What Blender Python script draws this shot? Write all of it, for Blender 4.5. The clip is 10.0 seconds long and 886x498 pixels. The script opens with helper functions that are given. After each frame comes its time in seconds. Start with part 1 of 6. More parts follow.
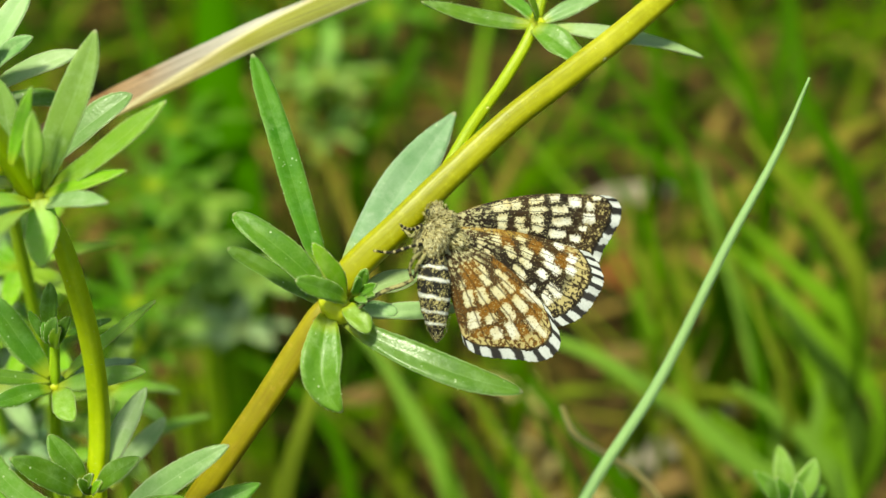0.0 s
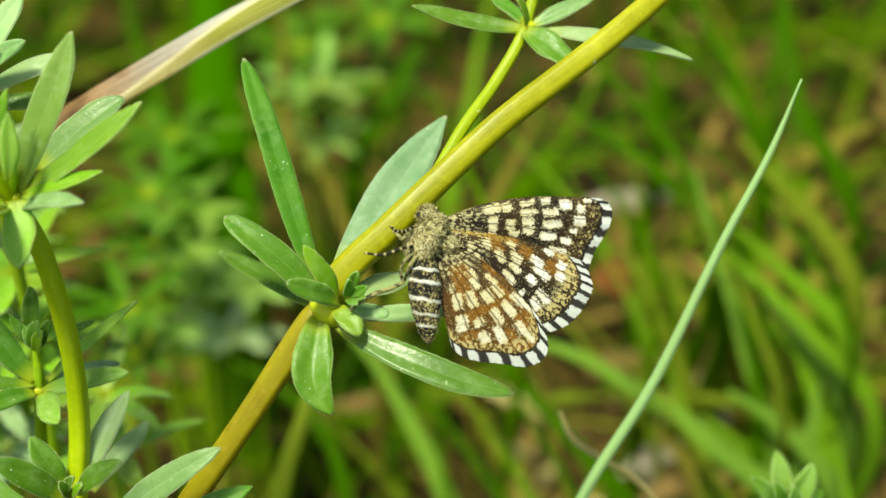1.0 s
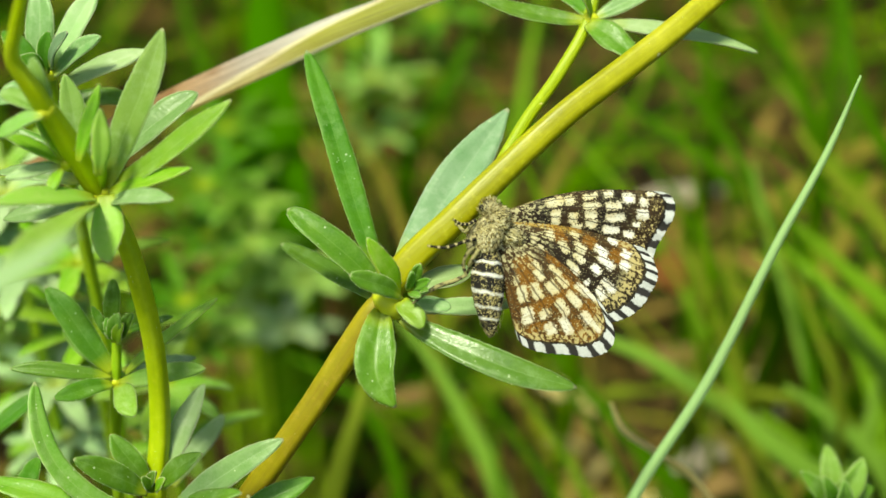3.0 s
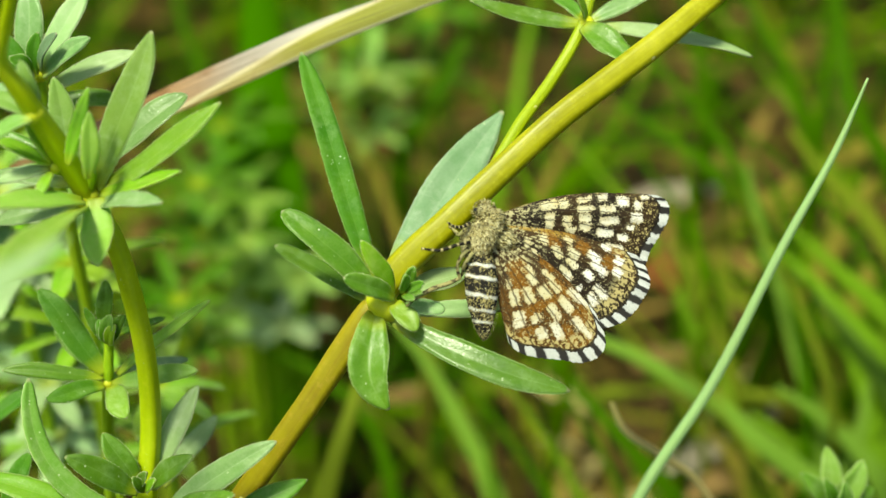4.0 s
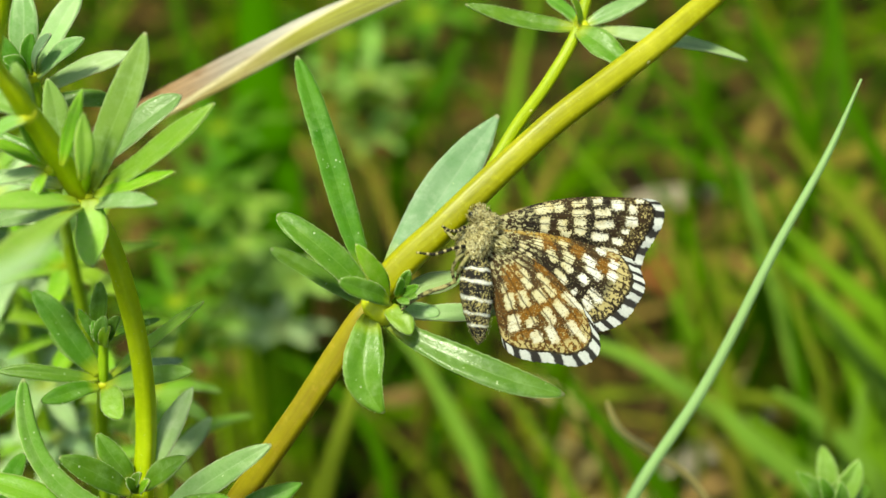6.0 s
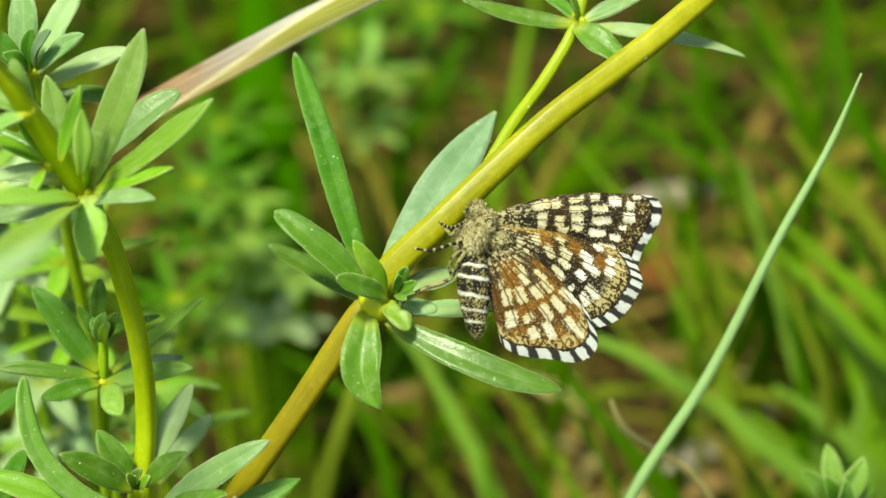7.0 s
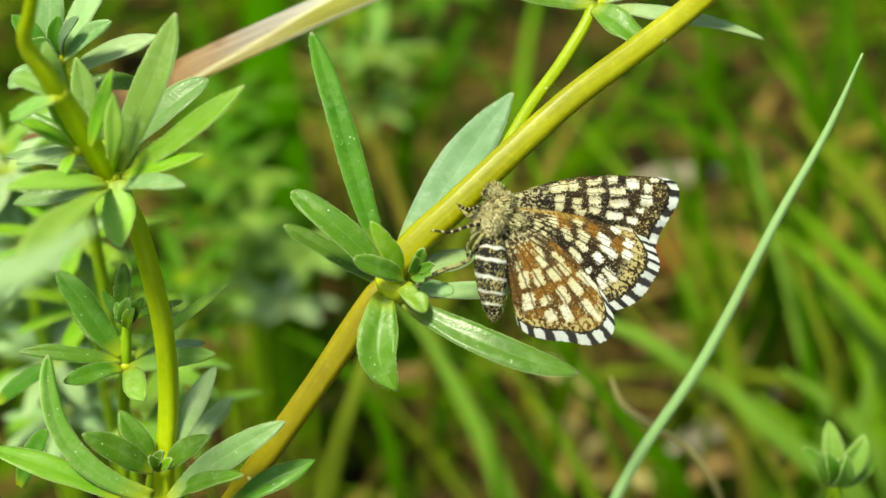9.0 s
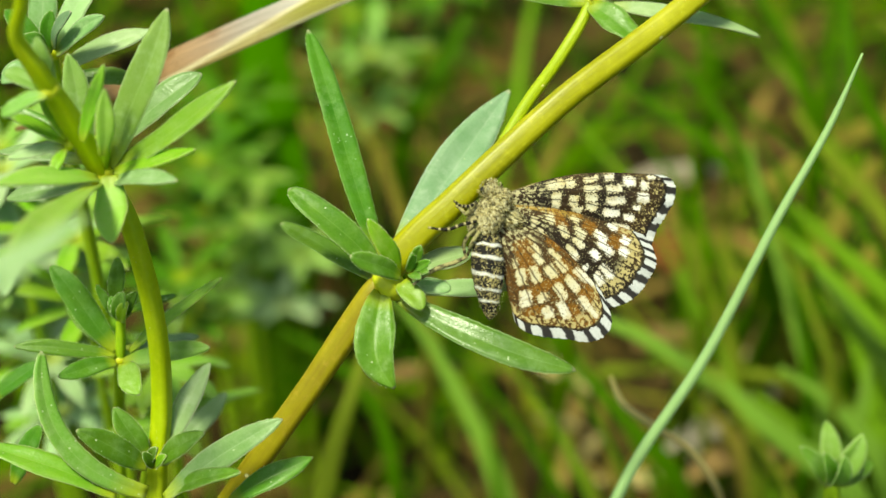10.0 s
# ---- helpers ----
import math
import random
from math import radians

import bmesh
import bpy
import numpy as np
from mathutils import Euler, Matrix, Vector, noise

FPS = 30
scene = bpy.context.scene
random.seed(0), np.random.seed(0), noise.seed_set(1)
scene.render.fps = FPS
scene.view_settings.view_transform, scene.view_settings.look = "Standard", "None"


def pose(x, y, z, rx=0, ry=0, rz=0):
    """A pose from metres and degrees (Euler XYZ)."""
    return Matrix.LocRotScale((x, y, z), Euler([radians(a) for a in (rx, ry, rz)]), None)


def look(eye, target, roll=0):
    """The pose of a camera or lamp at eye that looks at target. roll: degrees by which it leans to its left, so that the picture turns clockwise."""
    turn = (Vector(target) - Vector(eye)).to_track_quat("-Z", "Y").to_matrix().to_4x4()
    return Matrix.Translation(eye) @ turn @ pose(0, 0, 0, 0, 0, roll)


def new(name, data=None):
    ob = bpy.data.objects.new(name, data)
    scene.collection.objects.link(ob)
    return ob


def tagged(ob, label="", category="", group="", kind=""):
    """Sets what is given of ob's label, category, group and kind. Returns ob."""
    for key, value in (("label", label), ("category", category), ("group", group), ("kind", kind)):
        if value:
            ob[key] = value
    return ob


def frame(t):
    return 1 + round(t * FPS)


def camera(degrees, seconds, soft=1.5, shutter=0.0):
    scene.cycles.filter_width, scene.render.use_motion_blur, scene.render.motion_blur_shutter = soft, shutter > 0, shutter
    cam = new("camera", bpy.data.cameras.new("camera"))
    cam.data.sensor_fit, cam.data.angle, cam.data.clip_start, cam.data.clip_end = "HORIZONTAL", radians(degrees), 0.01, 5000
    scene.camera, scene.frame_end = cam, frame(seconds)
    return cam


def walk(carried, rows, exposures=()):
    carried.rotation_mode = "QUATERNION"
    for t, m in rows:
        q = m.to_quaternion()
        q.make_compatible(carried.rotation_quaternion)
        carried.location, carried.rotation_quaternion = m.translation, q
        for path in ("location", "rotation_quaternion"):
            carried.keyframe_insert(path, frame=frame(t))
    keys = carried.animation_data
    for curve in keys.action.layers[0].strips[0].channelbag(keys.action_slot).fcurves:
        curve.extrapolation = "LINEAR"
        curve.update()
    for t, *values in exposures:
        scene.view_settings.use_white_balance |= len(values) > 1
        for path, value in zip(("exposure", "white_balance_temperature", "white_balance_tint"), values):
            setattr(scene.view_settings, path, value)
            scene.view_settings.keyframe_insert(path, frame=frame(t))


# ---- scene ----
# All small things are given in millimetres in the tilted frame of the subject:
# u to the right, v up along the picture plane, w towards the camera.
PITCH = 35.0
CENTRE = Vector((0.0, 0.0, 0.130))
REACH = 100.6
AX_U = Vector((1, 0, 0))
AX_V = Vector((0, math.sin(radians(PITCH)), math.cos(radians(PITCH))))
AX_W = Vector((0, -math.cos(radians(PITCH)), math.sin(radians(PITCH))))
BASIS = Matrix((AX_U, AX_V, AX_W)).transposed()


def at(p):
    """World place of a point given as (u, v, w) in millimetres."""
    return CENTRE + (AX_U * p[0] + AX_V * p[1] + AX_W * p[2]) * 0.001


def way(p):
    return (AX_U * p[0] + AX_V * p[1] + AX_W * p[2]).normalized()


# ---- camera ----
cam = camera(36.0, 10.0, soft=1.5)
cam.data.dof.use_dof = True
cam.data.dof.focus_distance = 0.1005
cam.data.dof.aperture_fstop = 21.0
CAMERA_ROWS = [
    (0, (0.925, 0.066, -0.081), (-0.030, -1.570, -0.366)),
    (0.2, (1.166, -0.024, 0.020), (0.197, -1.507, -0.409)),
    (0.5, (1.528, -0.158, 0.172), (0.343, -1.611, -0.416)),
    (0.8, (1.535, -0.373, 0.176), (0.413, -1.679, -0.507)),
    (1, (1.540, -0.517, 0.178), (0.408, -1.594, -0.550)),
    (1.2, (1.365, -0.505, 0.172), (0.376, -1.654, -0.497)),
    (1.5, (1.102, -0.486, 0.162), (0.177, -1.515, -0.474)),
    (1.8, (0.969, -0.497, 0.068), (0.100, -1.059, -0.806)),
    (2, (0.880, -0.505, 0.006), (0.176, -0.423, -0.341)),
    (2.2, (0.642, -0.617, 0.018), (0.126, 0.127, -0.358)),
    (2.5, (0.286, -0.785, 0.035), (0.115, 0.202, -0.464)),
    (2.7, (0.282, -0.692, 0.033), (0.128, 0.324, -0.391)),
    (3.8, (0.263, -0.184, 0.023), (0.040, 0.050, -0.072)),
    (4, (0.259, -0.091, 0.021), (-0.011, 0.043, -0.044)),
    (4.2, (0.155, -0.055, 0.013), (0.005, -0.076, 0.023)),
    (4.5, (-0.000, -0.000, -0.000), (-0.000, -0.000, -0.000)),
    (4.8, (0.225, -0.002, 0.053), (0.073, -0.034, 0.047)),
    (5, (0.375, -0.004, 0.089), (0.086, 0.028, -0.034)),
    (5.2, (0.335, 0.046, 0.092), (0.053, 0.055, 0.045)),
    (5.5, (0.275, 0.122, 0.096), (0.045, -0.013, 0.037)),
    (5.7, (0.368, 0.104, 0.122), (0.047, -0.065, 0.067)),
    (6.8, (0.879, 0.002, 0.262), (0.057, 0.242, -0.117)),
    (7, (0.972, -0.016, 0.288), (-0.059, 0.136, -0.033)),
    (7.2, (0.865, -0.001, 0.243), (-0.037, 0.273, -0.047)),
    (7.5, (0.704, 0.021, 0.175), (-0.138, 0.348, -0.046)),
    (7.8, (0.507, 0.029, 0.119), (-0.173, 0.229, -0.076)),
    (8, (0.375, 0.035, 0.082), (-0.118, 0.221, 0.082)),
    (8.2, (0.289, 0.007, 0.049), (-0.122, 0.435, -0.216)),
    (8.5, (0.159, -0.035, 0.000), (-0.282, 0.114, 0.084)),
    (8.7, (-0.098, 0.041, -0.043), (-0.299, 0.389, -0.089)),
    (9, (-0.483, 0.156, -0.108), (-0.929, 0.016, 0.354)),
    (9.2, (-0.478, 0.061, -0.080), (-1.092, -0.088, 0.439)),
    (9.5, (-0.471, -0.081, -0.038), (-0.974, 0.043, 0.159)),
    (9.8, (-0.392, -0.025, -0.000), (-0.959, 0.092, 0.038)),
    (10, (-0.339, 0.012, 0.025), (-0.954, -0.032, 0.263)),
]


def camera_pose(shift, turn):
    v = Vector([radians(a) for a in turn])
    m = Matrix.Rotation(v.length, 3, v.normalized()) if v.length > 1e-9 else Matrix.Identity(3)
    return Matrix.Translation(at((shift[0], shift[1], REACH + shift[2]))) @ (BASIS @ m).to_4x4()


walk(cam, [(t, camera_pose(s, r)) for t, s, r in CAMERA_ROWS], exposures=[(0, 0.28, 6900, -9), (10, 0.28, 6900, -9)])

# ---- world and sun ----
SUN_ELEVATION, SUN_AZIMUTH = 70.0, 220.0     # azimuth: degrees clockwise from +y, where the sun stands
sky_world = bpy.data.worlds.new("sky")
scene.world = sky_world
sky_world.use_nodes = True
wn = sky_world.node_tree.nodes
sky = wn.new("ShaderNodeTexSky")
sky.sky_type = "NISHITA"
sky.sun_disc = False
sky.sun_elevation = radians(SUN_ELEVATION)
sky.sun_rotation = radians(SUN_AZIMUTH)
sky.air_density = 0.7
sky.dust_density = 3.0
sky.ozone_density = 0.6
sky_world.node_tree.links.new(sky.outputs[0], wn["Background"].inputs[0])
wn["Background"].inputs[1].default_value = 0.12
sun = new("sun", bpy.data.lights.new("sun", "SUN"))
sun.data.energy = 4.2
sun.data.angle = radians(10.0)
sun.data.color = (1.0, 0.94, 0.80)
sd = Vector((math.sin(radians(SUN_AZIMUTH)) * math.cos(radians(SUN_ELEVATION)),
             math.cos(radians(SUN_AZIMUTH)) * math.cos(radians(SUN_ELEVATION)), math.sin(radians(SUN_ELEVATION))))
sun.matrix_world = look(sd * 2, (0, 0, 0))


# ---- materials ----
class Nodes:
    """Short hand for a node material."""

    def __init__(self, name):
        self.m = bpy.data.materials.new(name)
        self.m.use_nodes = True
        self.t = self.m.node_tree
        self.b = self.t.nodes["Principled BSDF"]
        self.out = self.t.nodes["Material Output"]

    def add(self, kind, **values):
        n = self.t.nodes.new(kind)
        for key, v in values.items():
            n.inputs[key.replace("_", " ")].default_value = v
        return n

    def link(self, a, b):
        self.t.links.new(a, b)

    def coords(self, scale):
        c = self.t.nodes.new("ShaderNodeTexCoord")
        m = self.t.nodes.new("ShaderNodeMapping")
        m.inputs["Scale"].default_value = scale
        self.link(c.outputs["Object"], m.inputs[0])
        return m.outputs[0]

    def noise(self, scale, detail=3.0, rough=0.55):
        n = self.add("ShaderNodeTexNoise", Scale=1.0, Detail=detail, Roughness=rough)
        self.link(self.coords((scale, scale, scale)), n.inputs["Vector"])
        return n.outputs["Fac"]

    def ramp(self, value, stops):
        r = self.t.nodes.new("ShaderNodeValToRGB")
        e = r.color_ramp.elements
        while len(e) < len(stops):
            e.new(0.5)
        for el, (p, c) in zip(e, stops):
            el.position, el.color = p, (*c, 1.0)
        self.link(value, r.inputs[0])
        return r.outputs[0]

    def mix(self, fac, a, b):
        n = self.t.nodes.new("ShaderNodeMix")
        n.data_type = "RGBA"
        for v, s in ((fac, n.inputs[0]), (a, n.inputs[6]), (b, n.inputs[7])):
            if isinstance(v, (int, float)):
                s.default_value = v
            elif isinstance(v, tuple):
                s.default_value = (*v, 1.0)
            else:
                self.link(v, s)
        return n.outputs[2]

    def maths(self, op, a, b=0.0, c=0.0):
        n = self.t.nodes.new("ShaderNodeMath")
        n.operation = op
        for v, s in zip((a, b, c), n.inputs):
            if isinstance(v, (int, float)):
                s.default_value = v
            else:
                self.link(v, s)
        return n.outputs[0]

    def bump(self, height, strength, distance):
        n = self.add("ShaderNodeBump", Strength=strength, Distance=distance)
        self.link(height, n.inputs["Height"])
        self.link(n.outputs[0], self.b.inputs["Normal"])

    def translucent(self, colour, amount):
        tr = self.t.nodes.new("ShaderNodeBsdfTranslucent")
        self.link(colour, tr.inputs[0])
        mx = self.t.nodes.new("ShaderNodeMixShader")
        mx.inputs[0].default_value = amount
        self.link(self.b.outputs[0], mx.inputs[1])
        self.link(tr.outputs[0], mx.inputs[2])
        self.link(mx.outputs[0], self.out.inputs[0])


def leaf_material(name, dark, light, rib, rough=0.34, through_light=0.3, specks=0.55, glow=(0.30, 0.42, 0.03), shine=0.42, relief=0.45):
    """A leaf blade: mottled green, a paler midrib, waxy gloss and a few pale glands."""
    k = Nodes(name)
    info = k.t.nodes.new("ShaderNodeObjectInfo")
    patch = k.maths("ADD", k.maths("MULTIPLY", k.noise(420.0, 5.0, 0.65), 0.6), k.maths("MULTIPLY", k.noise(110.0, 3.0), 0.4))
    base = k.mix(k.ramp(patch, [(0.36, (0, 0, 0)), (0.64, (1, 1, 1))]), dark, light)
    cells = k.t.nodes.new("ShaderNodeTexVoronoi")
    cells.inputs["Scale"].default_value = 1.0
    k.link(k.coords((5200, 5200, 5200)), cells.inputs["Vector"])
    tone = k.maths("MULTIPLY_ADD", info.outputs["Random"], 0.30, 0.85)
    base = k.mix(k.ramp(cells.outputs["Distance"], [(0.2, (0, 0, 0)), (0.75, (0.10, 0.10, 0.10))]), base, rib)
    hsv = k.t.nodes.new("ShaderNodeHueSaturation")
    k.link(tone, hsv.inputs["Value"])
    k.link(k.maths("MULTIPLY_ADD", info.outputs["Random"], 0.024, 0.488), hsv.inputs["Hue"])
    k.link(base, hsv.inputs["Color"])
    uv = k.t.nodes.new("ShaderNodeUVMap")
    sep = k.t.nodes.new("ShaderNodeSeparateXYZ")
    k.link(uv.outputs[0], sep.inputs[0])
    off = k.maths("ABSOLUTE", k.maths("SUBTRACT", sep.outputs[1], 0.5))
    ribm = k.ramp(off, [(0.010, (0.34, 0.34, 0.34)), (0.05, (0, 0, 0))])
    col = k.mix(ribm, hsv.outputs[0], rib)
    edge = k.ramp(off, [(0.455, (0, 0, 0)), (0.49, (0.75, 0.75, 0.75))])
    col = k.mix(edge, col, tuple(min(0.7, v * 1.15 + 0.03) for v in rib))
    col = k.mix(k.ramp(sep.outputs[0], [(0.0, (0.92, 0.92, 0.92)), (0.06, (0.75, 0.75, 0.75)), (0.20, (0, 0, 0))]), col, (0.46, 0.54, 0.02))
    vo = k.t.nodes.new("ShaderNodeTexVoronoi")
    vo.inputs["Scale"].default_value = 1.0
    k.link(k.coords((1900, 1900, 1900)), vo.inputs["Vector"])
    few = k.ramp(k.noise(700.0, 2.0), [(specks, (0, 0, 0)), (specks + 0.04, (1, 1, 1))])
    dot = k.ramp(vo.outputs["Distance"], [(0.10, (1, 1, 1)), (0.18, (0, 0, 0))])
    spots = k.maths("MULTIPLY", few, dot)
    col = k.mix(spots, col, (0.62, 0.72, 0.40))
    col = k.mix(k.ramp(sep.outputs[0], [(0.975, (0, 0, 0)), (0.995, (0.7, 0.7, 0.7))]), col, (0.62, 0.55, 0.36))
    # uneven pale sheen, mixed into the leaf colour in patches
    sheen_mask = k.maths("MULTIPLY", k.ramp(k.noise(1100.0, 5.0, 0.7), [(0.45, (0, 0, 0)), (0.72, (1, 1, 1))]), k.ramp(k.noise(260.0, 3.0), [(0.40, (0.10, 0.10, 0.10)), (0.62, (0.55, 0.55, 0.55))]))
    col = k.mix(sheen_mask, col, tuple(min(0.8, v * 1.05 + 0.10) for v in rib))
    k.link(col, k.b.inputs["Base Color"])
    fine = k.noise(2600.0, 3.0)
    k.link(k.maths("MULTIPLY_ADD", fine, 0.3, rough - 0.15), k.b.inputs["Roughness"])
    h = k.maths("ADD", k.maths("MULTIPLY", cells.outputs["Distance"], 0.35), k.maths("MULTIPLY", k.noise(620.0, 4.0, 0.6), 1.1))
    k.b.inputs["Specular IOR Level"].default_value = shine
    k.bump(h, relief, 0.00009)
    k.translucent(k.mix(0.6, col, glow), through_light)
    return k.m


def stalk_material(name, stops, rough=0.4, through_light=0.35):
    k = Nodes(name)
    uv = k.t.nodes.new("ShaderNodeUVMap")
    mp = k.t.nodes.new("ShaderNodeMapping")
    mp.inputs["Scale"].default_value = (3.0, 11.0, 1.0)
    k.link(uv.outputs[0], mp.inputs[0])
    n = k.add("ShaderNodeTexNoise", Scale=1.0, Detail=5.0, Roughness=0.6)
    k.link(mp.outputs[0], n.inputs["Vector"])
    col = k.ramp(k.maths("ADD", k.maths("MULTIPLY", n.outputs["Fac"], 0.45), k.maths("MULTIPLY", k.noise(160.0), 0.55)), stops)
    fine = k.noise(1500.0, 4.0, 0.65)
    col = k.mix(k.ramp(fine, [(0.35, (0.10, 0.10, 0.10)), (0.5, (0, 0, 0))]), col, tuple(v * 0.55 for v in stops[0][1]))
    col = k.mix(k.ramp(fine, [(0.55, (0, 0, 0)), (0.70, (0.18, 0.18, 0.18))]), col, tuple(min(0.8, v * 1.5 + 0.02) for v in stops[-1][1]))
    vo = k.t.nodes.new("ShaderNodeTexVoronoi")
    vo.inputs["Scale"].default_value = 1.0
    k.link(k.coords((900, 900, 900)), vo.inputs["Vector"])
    dot = k.ramp(vo.outputs["Distance"], [(0.12, (1, 1, 1)), (0.18, (0, 0, 0))])
    few = k.ramp(k.noise(600.0, 2.0), [(0.62, (0, 0, 0)), (0.66, (1, 1, 1))])
    col = k.mix(k.maths("MULTIPLY", dot, few), col, (0.75, 0.72, 0.38))
    k.link(col, k.b.inputs["Base Color"])
    k.b.inputs["Roughness"].default_value = rough
    k.b.inputs["Specular IOR Level"].default_value = 0.28
    k.bump(k.maths("ADD", n.outputs["Fac"], k.maths("MULTIPLY", fine, 0.5)), 0.35, 0.00010)
    # light soaks into the flesh
    k.b.inputs["Subsurface Weight"].default_value = through_light
    k.b.inputs["Subsurface Radius"].default_value = (1.0, 1.0, 0.25)
    k.b.inputs["Subsurface Scale"].default_value = 0.0009
    return k.m


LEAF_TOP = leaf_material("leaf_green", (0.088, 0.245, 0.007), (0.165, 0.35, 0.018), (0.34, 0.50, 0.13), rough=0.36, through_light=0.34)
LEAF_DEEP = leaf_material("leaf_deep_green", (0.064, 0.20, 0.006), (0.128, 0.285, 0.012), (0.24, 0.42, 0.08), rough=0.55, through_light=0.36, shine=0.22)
LEAF_FAR = leaf_material("leaf_far", (0.055, 0.165, 0.001), (0.095, 0.23, 0.003), (0.13, 0.27, 0.02), rough=0.8, through_light=0.3, shine=0.05)
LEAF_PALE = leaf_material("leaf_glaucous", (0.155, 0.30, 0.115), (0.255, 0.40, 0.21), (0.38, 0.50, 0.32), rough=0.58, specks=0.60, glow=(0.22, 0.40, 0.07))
# brightened copy: the glow of light passing through is put into the colour
LEAF_GLOW = leaf_material("leaf_lit_glow", (0.33, 0.58, 0.05), (0.46, 0.68, 0.11), (0.54, 0.72, 0.18), rough=0.5, specks=0.66, through_light=0.42, glow=(0.40, 0.62, 0.03))
# whitened copy: sky sheen and full light are put into the colour
LEAF_LIT_PALE = leaf_material("leaf_lit_pale", (0.36, 0.57, 0.20), (0.48, 0.67, 0.30), (0.56, 0.70, 0.38), rough=0.5, specks=0.70, through_light=0.30)
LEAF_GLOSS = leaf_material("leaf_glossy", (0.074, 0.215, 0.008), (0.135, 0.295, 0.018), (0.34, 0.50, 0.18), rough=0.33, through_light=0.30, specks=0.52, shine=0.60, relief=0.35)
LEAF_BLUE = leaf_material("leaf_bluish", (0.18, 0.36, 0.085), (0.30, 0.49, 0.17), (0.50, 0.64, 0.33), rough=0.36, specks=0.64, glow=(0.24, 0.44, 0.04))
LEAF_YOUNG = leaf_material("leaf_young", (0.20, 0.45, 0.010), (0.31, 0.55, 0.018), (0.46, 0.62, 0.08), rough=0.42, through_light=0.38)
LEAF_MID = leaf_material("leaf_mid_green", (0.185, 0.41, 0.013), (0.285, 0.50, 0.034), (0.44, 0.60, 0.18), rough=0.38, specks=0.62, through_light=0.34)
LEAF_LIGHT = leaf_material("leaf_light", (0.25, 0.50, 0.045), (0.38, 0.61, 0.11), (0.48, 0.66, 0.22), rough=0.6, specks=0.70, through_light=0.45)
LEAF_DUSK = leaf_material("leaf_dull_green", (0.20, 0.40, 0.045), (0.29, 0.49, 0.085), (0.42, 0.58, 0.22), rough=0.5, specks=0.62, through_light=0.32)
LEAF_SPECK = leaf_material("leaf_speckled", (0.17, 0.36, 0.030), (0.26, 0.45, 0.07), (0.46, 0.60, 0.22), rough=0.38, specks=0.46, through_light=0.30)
STEM_OLIVE = stalk_material("stem_olive", [(0.35, (0.25, 0.245, 0.003)), (0.5, (0.34, 0.335, 0.005)), (0.65, (0.45, 0.435, 0.020))], rough=0.38)
STEM_RUSSET = stalk_material("stem_russet", [(0.30, (0.22, 0.15, 0.009)), (0.48, (0.29, 0.25, 0.007)), (0.62, (0.37, 0.31, 0.015)), (0.72, (0.42, 0.26, 0.05))], rough=0.40)
STEM_GREEN = stalk_material("stem_green", [(0.3, (0.34, 0.45, 0.006)), (0.5, (0.43, 0.54, 0.010)), (0.7, (0.54, 0.63, 0.03))], through_light=0.40)
STEM_THIN = stalk_material("stem_thin", [(0.3, (0.22, 0.40, 0.008)), (0.6, (0.34, 0.50, 0.02))])
NODE_MAT = stalk_material("node_yellow", [(0.2, (0.50, 0.56, 0.012)), (0.7, (0.64, 0.68, 0.04))], through_light=0.4)
STEM_BRANCH = stalk_material("stem_branch", [(0.3, (0.24, 0.33, 0.004)), (0.6, (0.34, 0.43, 0.010))])


def blade_material(name, stops, rough=0.45, through_light=0.35, random_tone=True):
    k = Nodes(name)
    uv = k.t.nodes.new("ShaderNodeUVMap")
    mp = k.t.nodes.new("ShaderNodeMapping")
    mp.inputs["Scale"].default_value = (3.0, 24.0, 1.0)
    k.link(uv.outputs[0], mp.inputs[0])
    n = k.add("ShaderNodeTexNoise", Scale=1.0, Detail=3.0)
    k.link(mp.outputs[0], n.inputs["Vector"])
    geo = k.t.nodes.new("ShaderNodeNewGeometry")
    fac = k.maths("ADD", k.maths("MULTIPLY", n.outputs["Fac"], 0.5), k.maths("MULTIPLY", geo.outputs["Random Per Island"], 0.5 if random_tone else 0.0))
    if not random_tone:
        fac = k.maths("ADD", fac, 0.25)
    col = k.ramp(fac, stops)
    k.link(col, k.b.inputs["Base Color"])
    k.b.inputs["Roughness"].default_value = rough
    k.b.inputs["Specular IOR Level"].default_value = 0.03
    k.bump(n.outputs["Fac"], 0.4, 0.0001)
    k.translucent(col, through_light)
    return k.m


# lowest stop nearly black: shade between the blades, put into the colour
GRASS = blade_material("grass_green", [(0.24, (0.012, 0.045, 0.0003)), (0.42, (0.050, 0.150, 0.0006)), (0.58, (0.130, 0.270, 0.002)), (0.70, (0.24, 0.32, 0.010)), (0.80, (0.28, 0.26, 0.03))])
GRASS_BRIGHT = blade_material("grass_bright", [(0.2, (0.120, 0.265, 0.009)), (0.5, (0.19, 0.365, 0.016)), (0.8, (0.27, 0.45, 0.034))], random_tone=False)
GRASS_DARK = blade_material("grass_dark", [(0.2, (0.045, 0.135, 0.001)), (0.8, (0.080, 0.195, 0.003))], random_tone=False)
GRASS_BROAD = blade_material("grass_broad", [(0.2, (0.050, 0.19, 0.001)), (0.8, (0.085, 0.25, 0.002))], random_tone=False)
GRASS_PALE = blade_material("grass_pale", [(0.25, (0.28, 0.50, 0.13)), (0.5, (0.43, 0.65, 0.26)), (0.75, (0.62, 0.80, 0.44))], rough=0.36, through_light=0.2, random_tone=False)
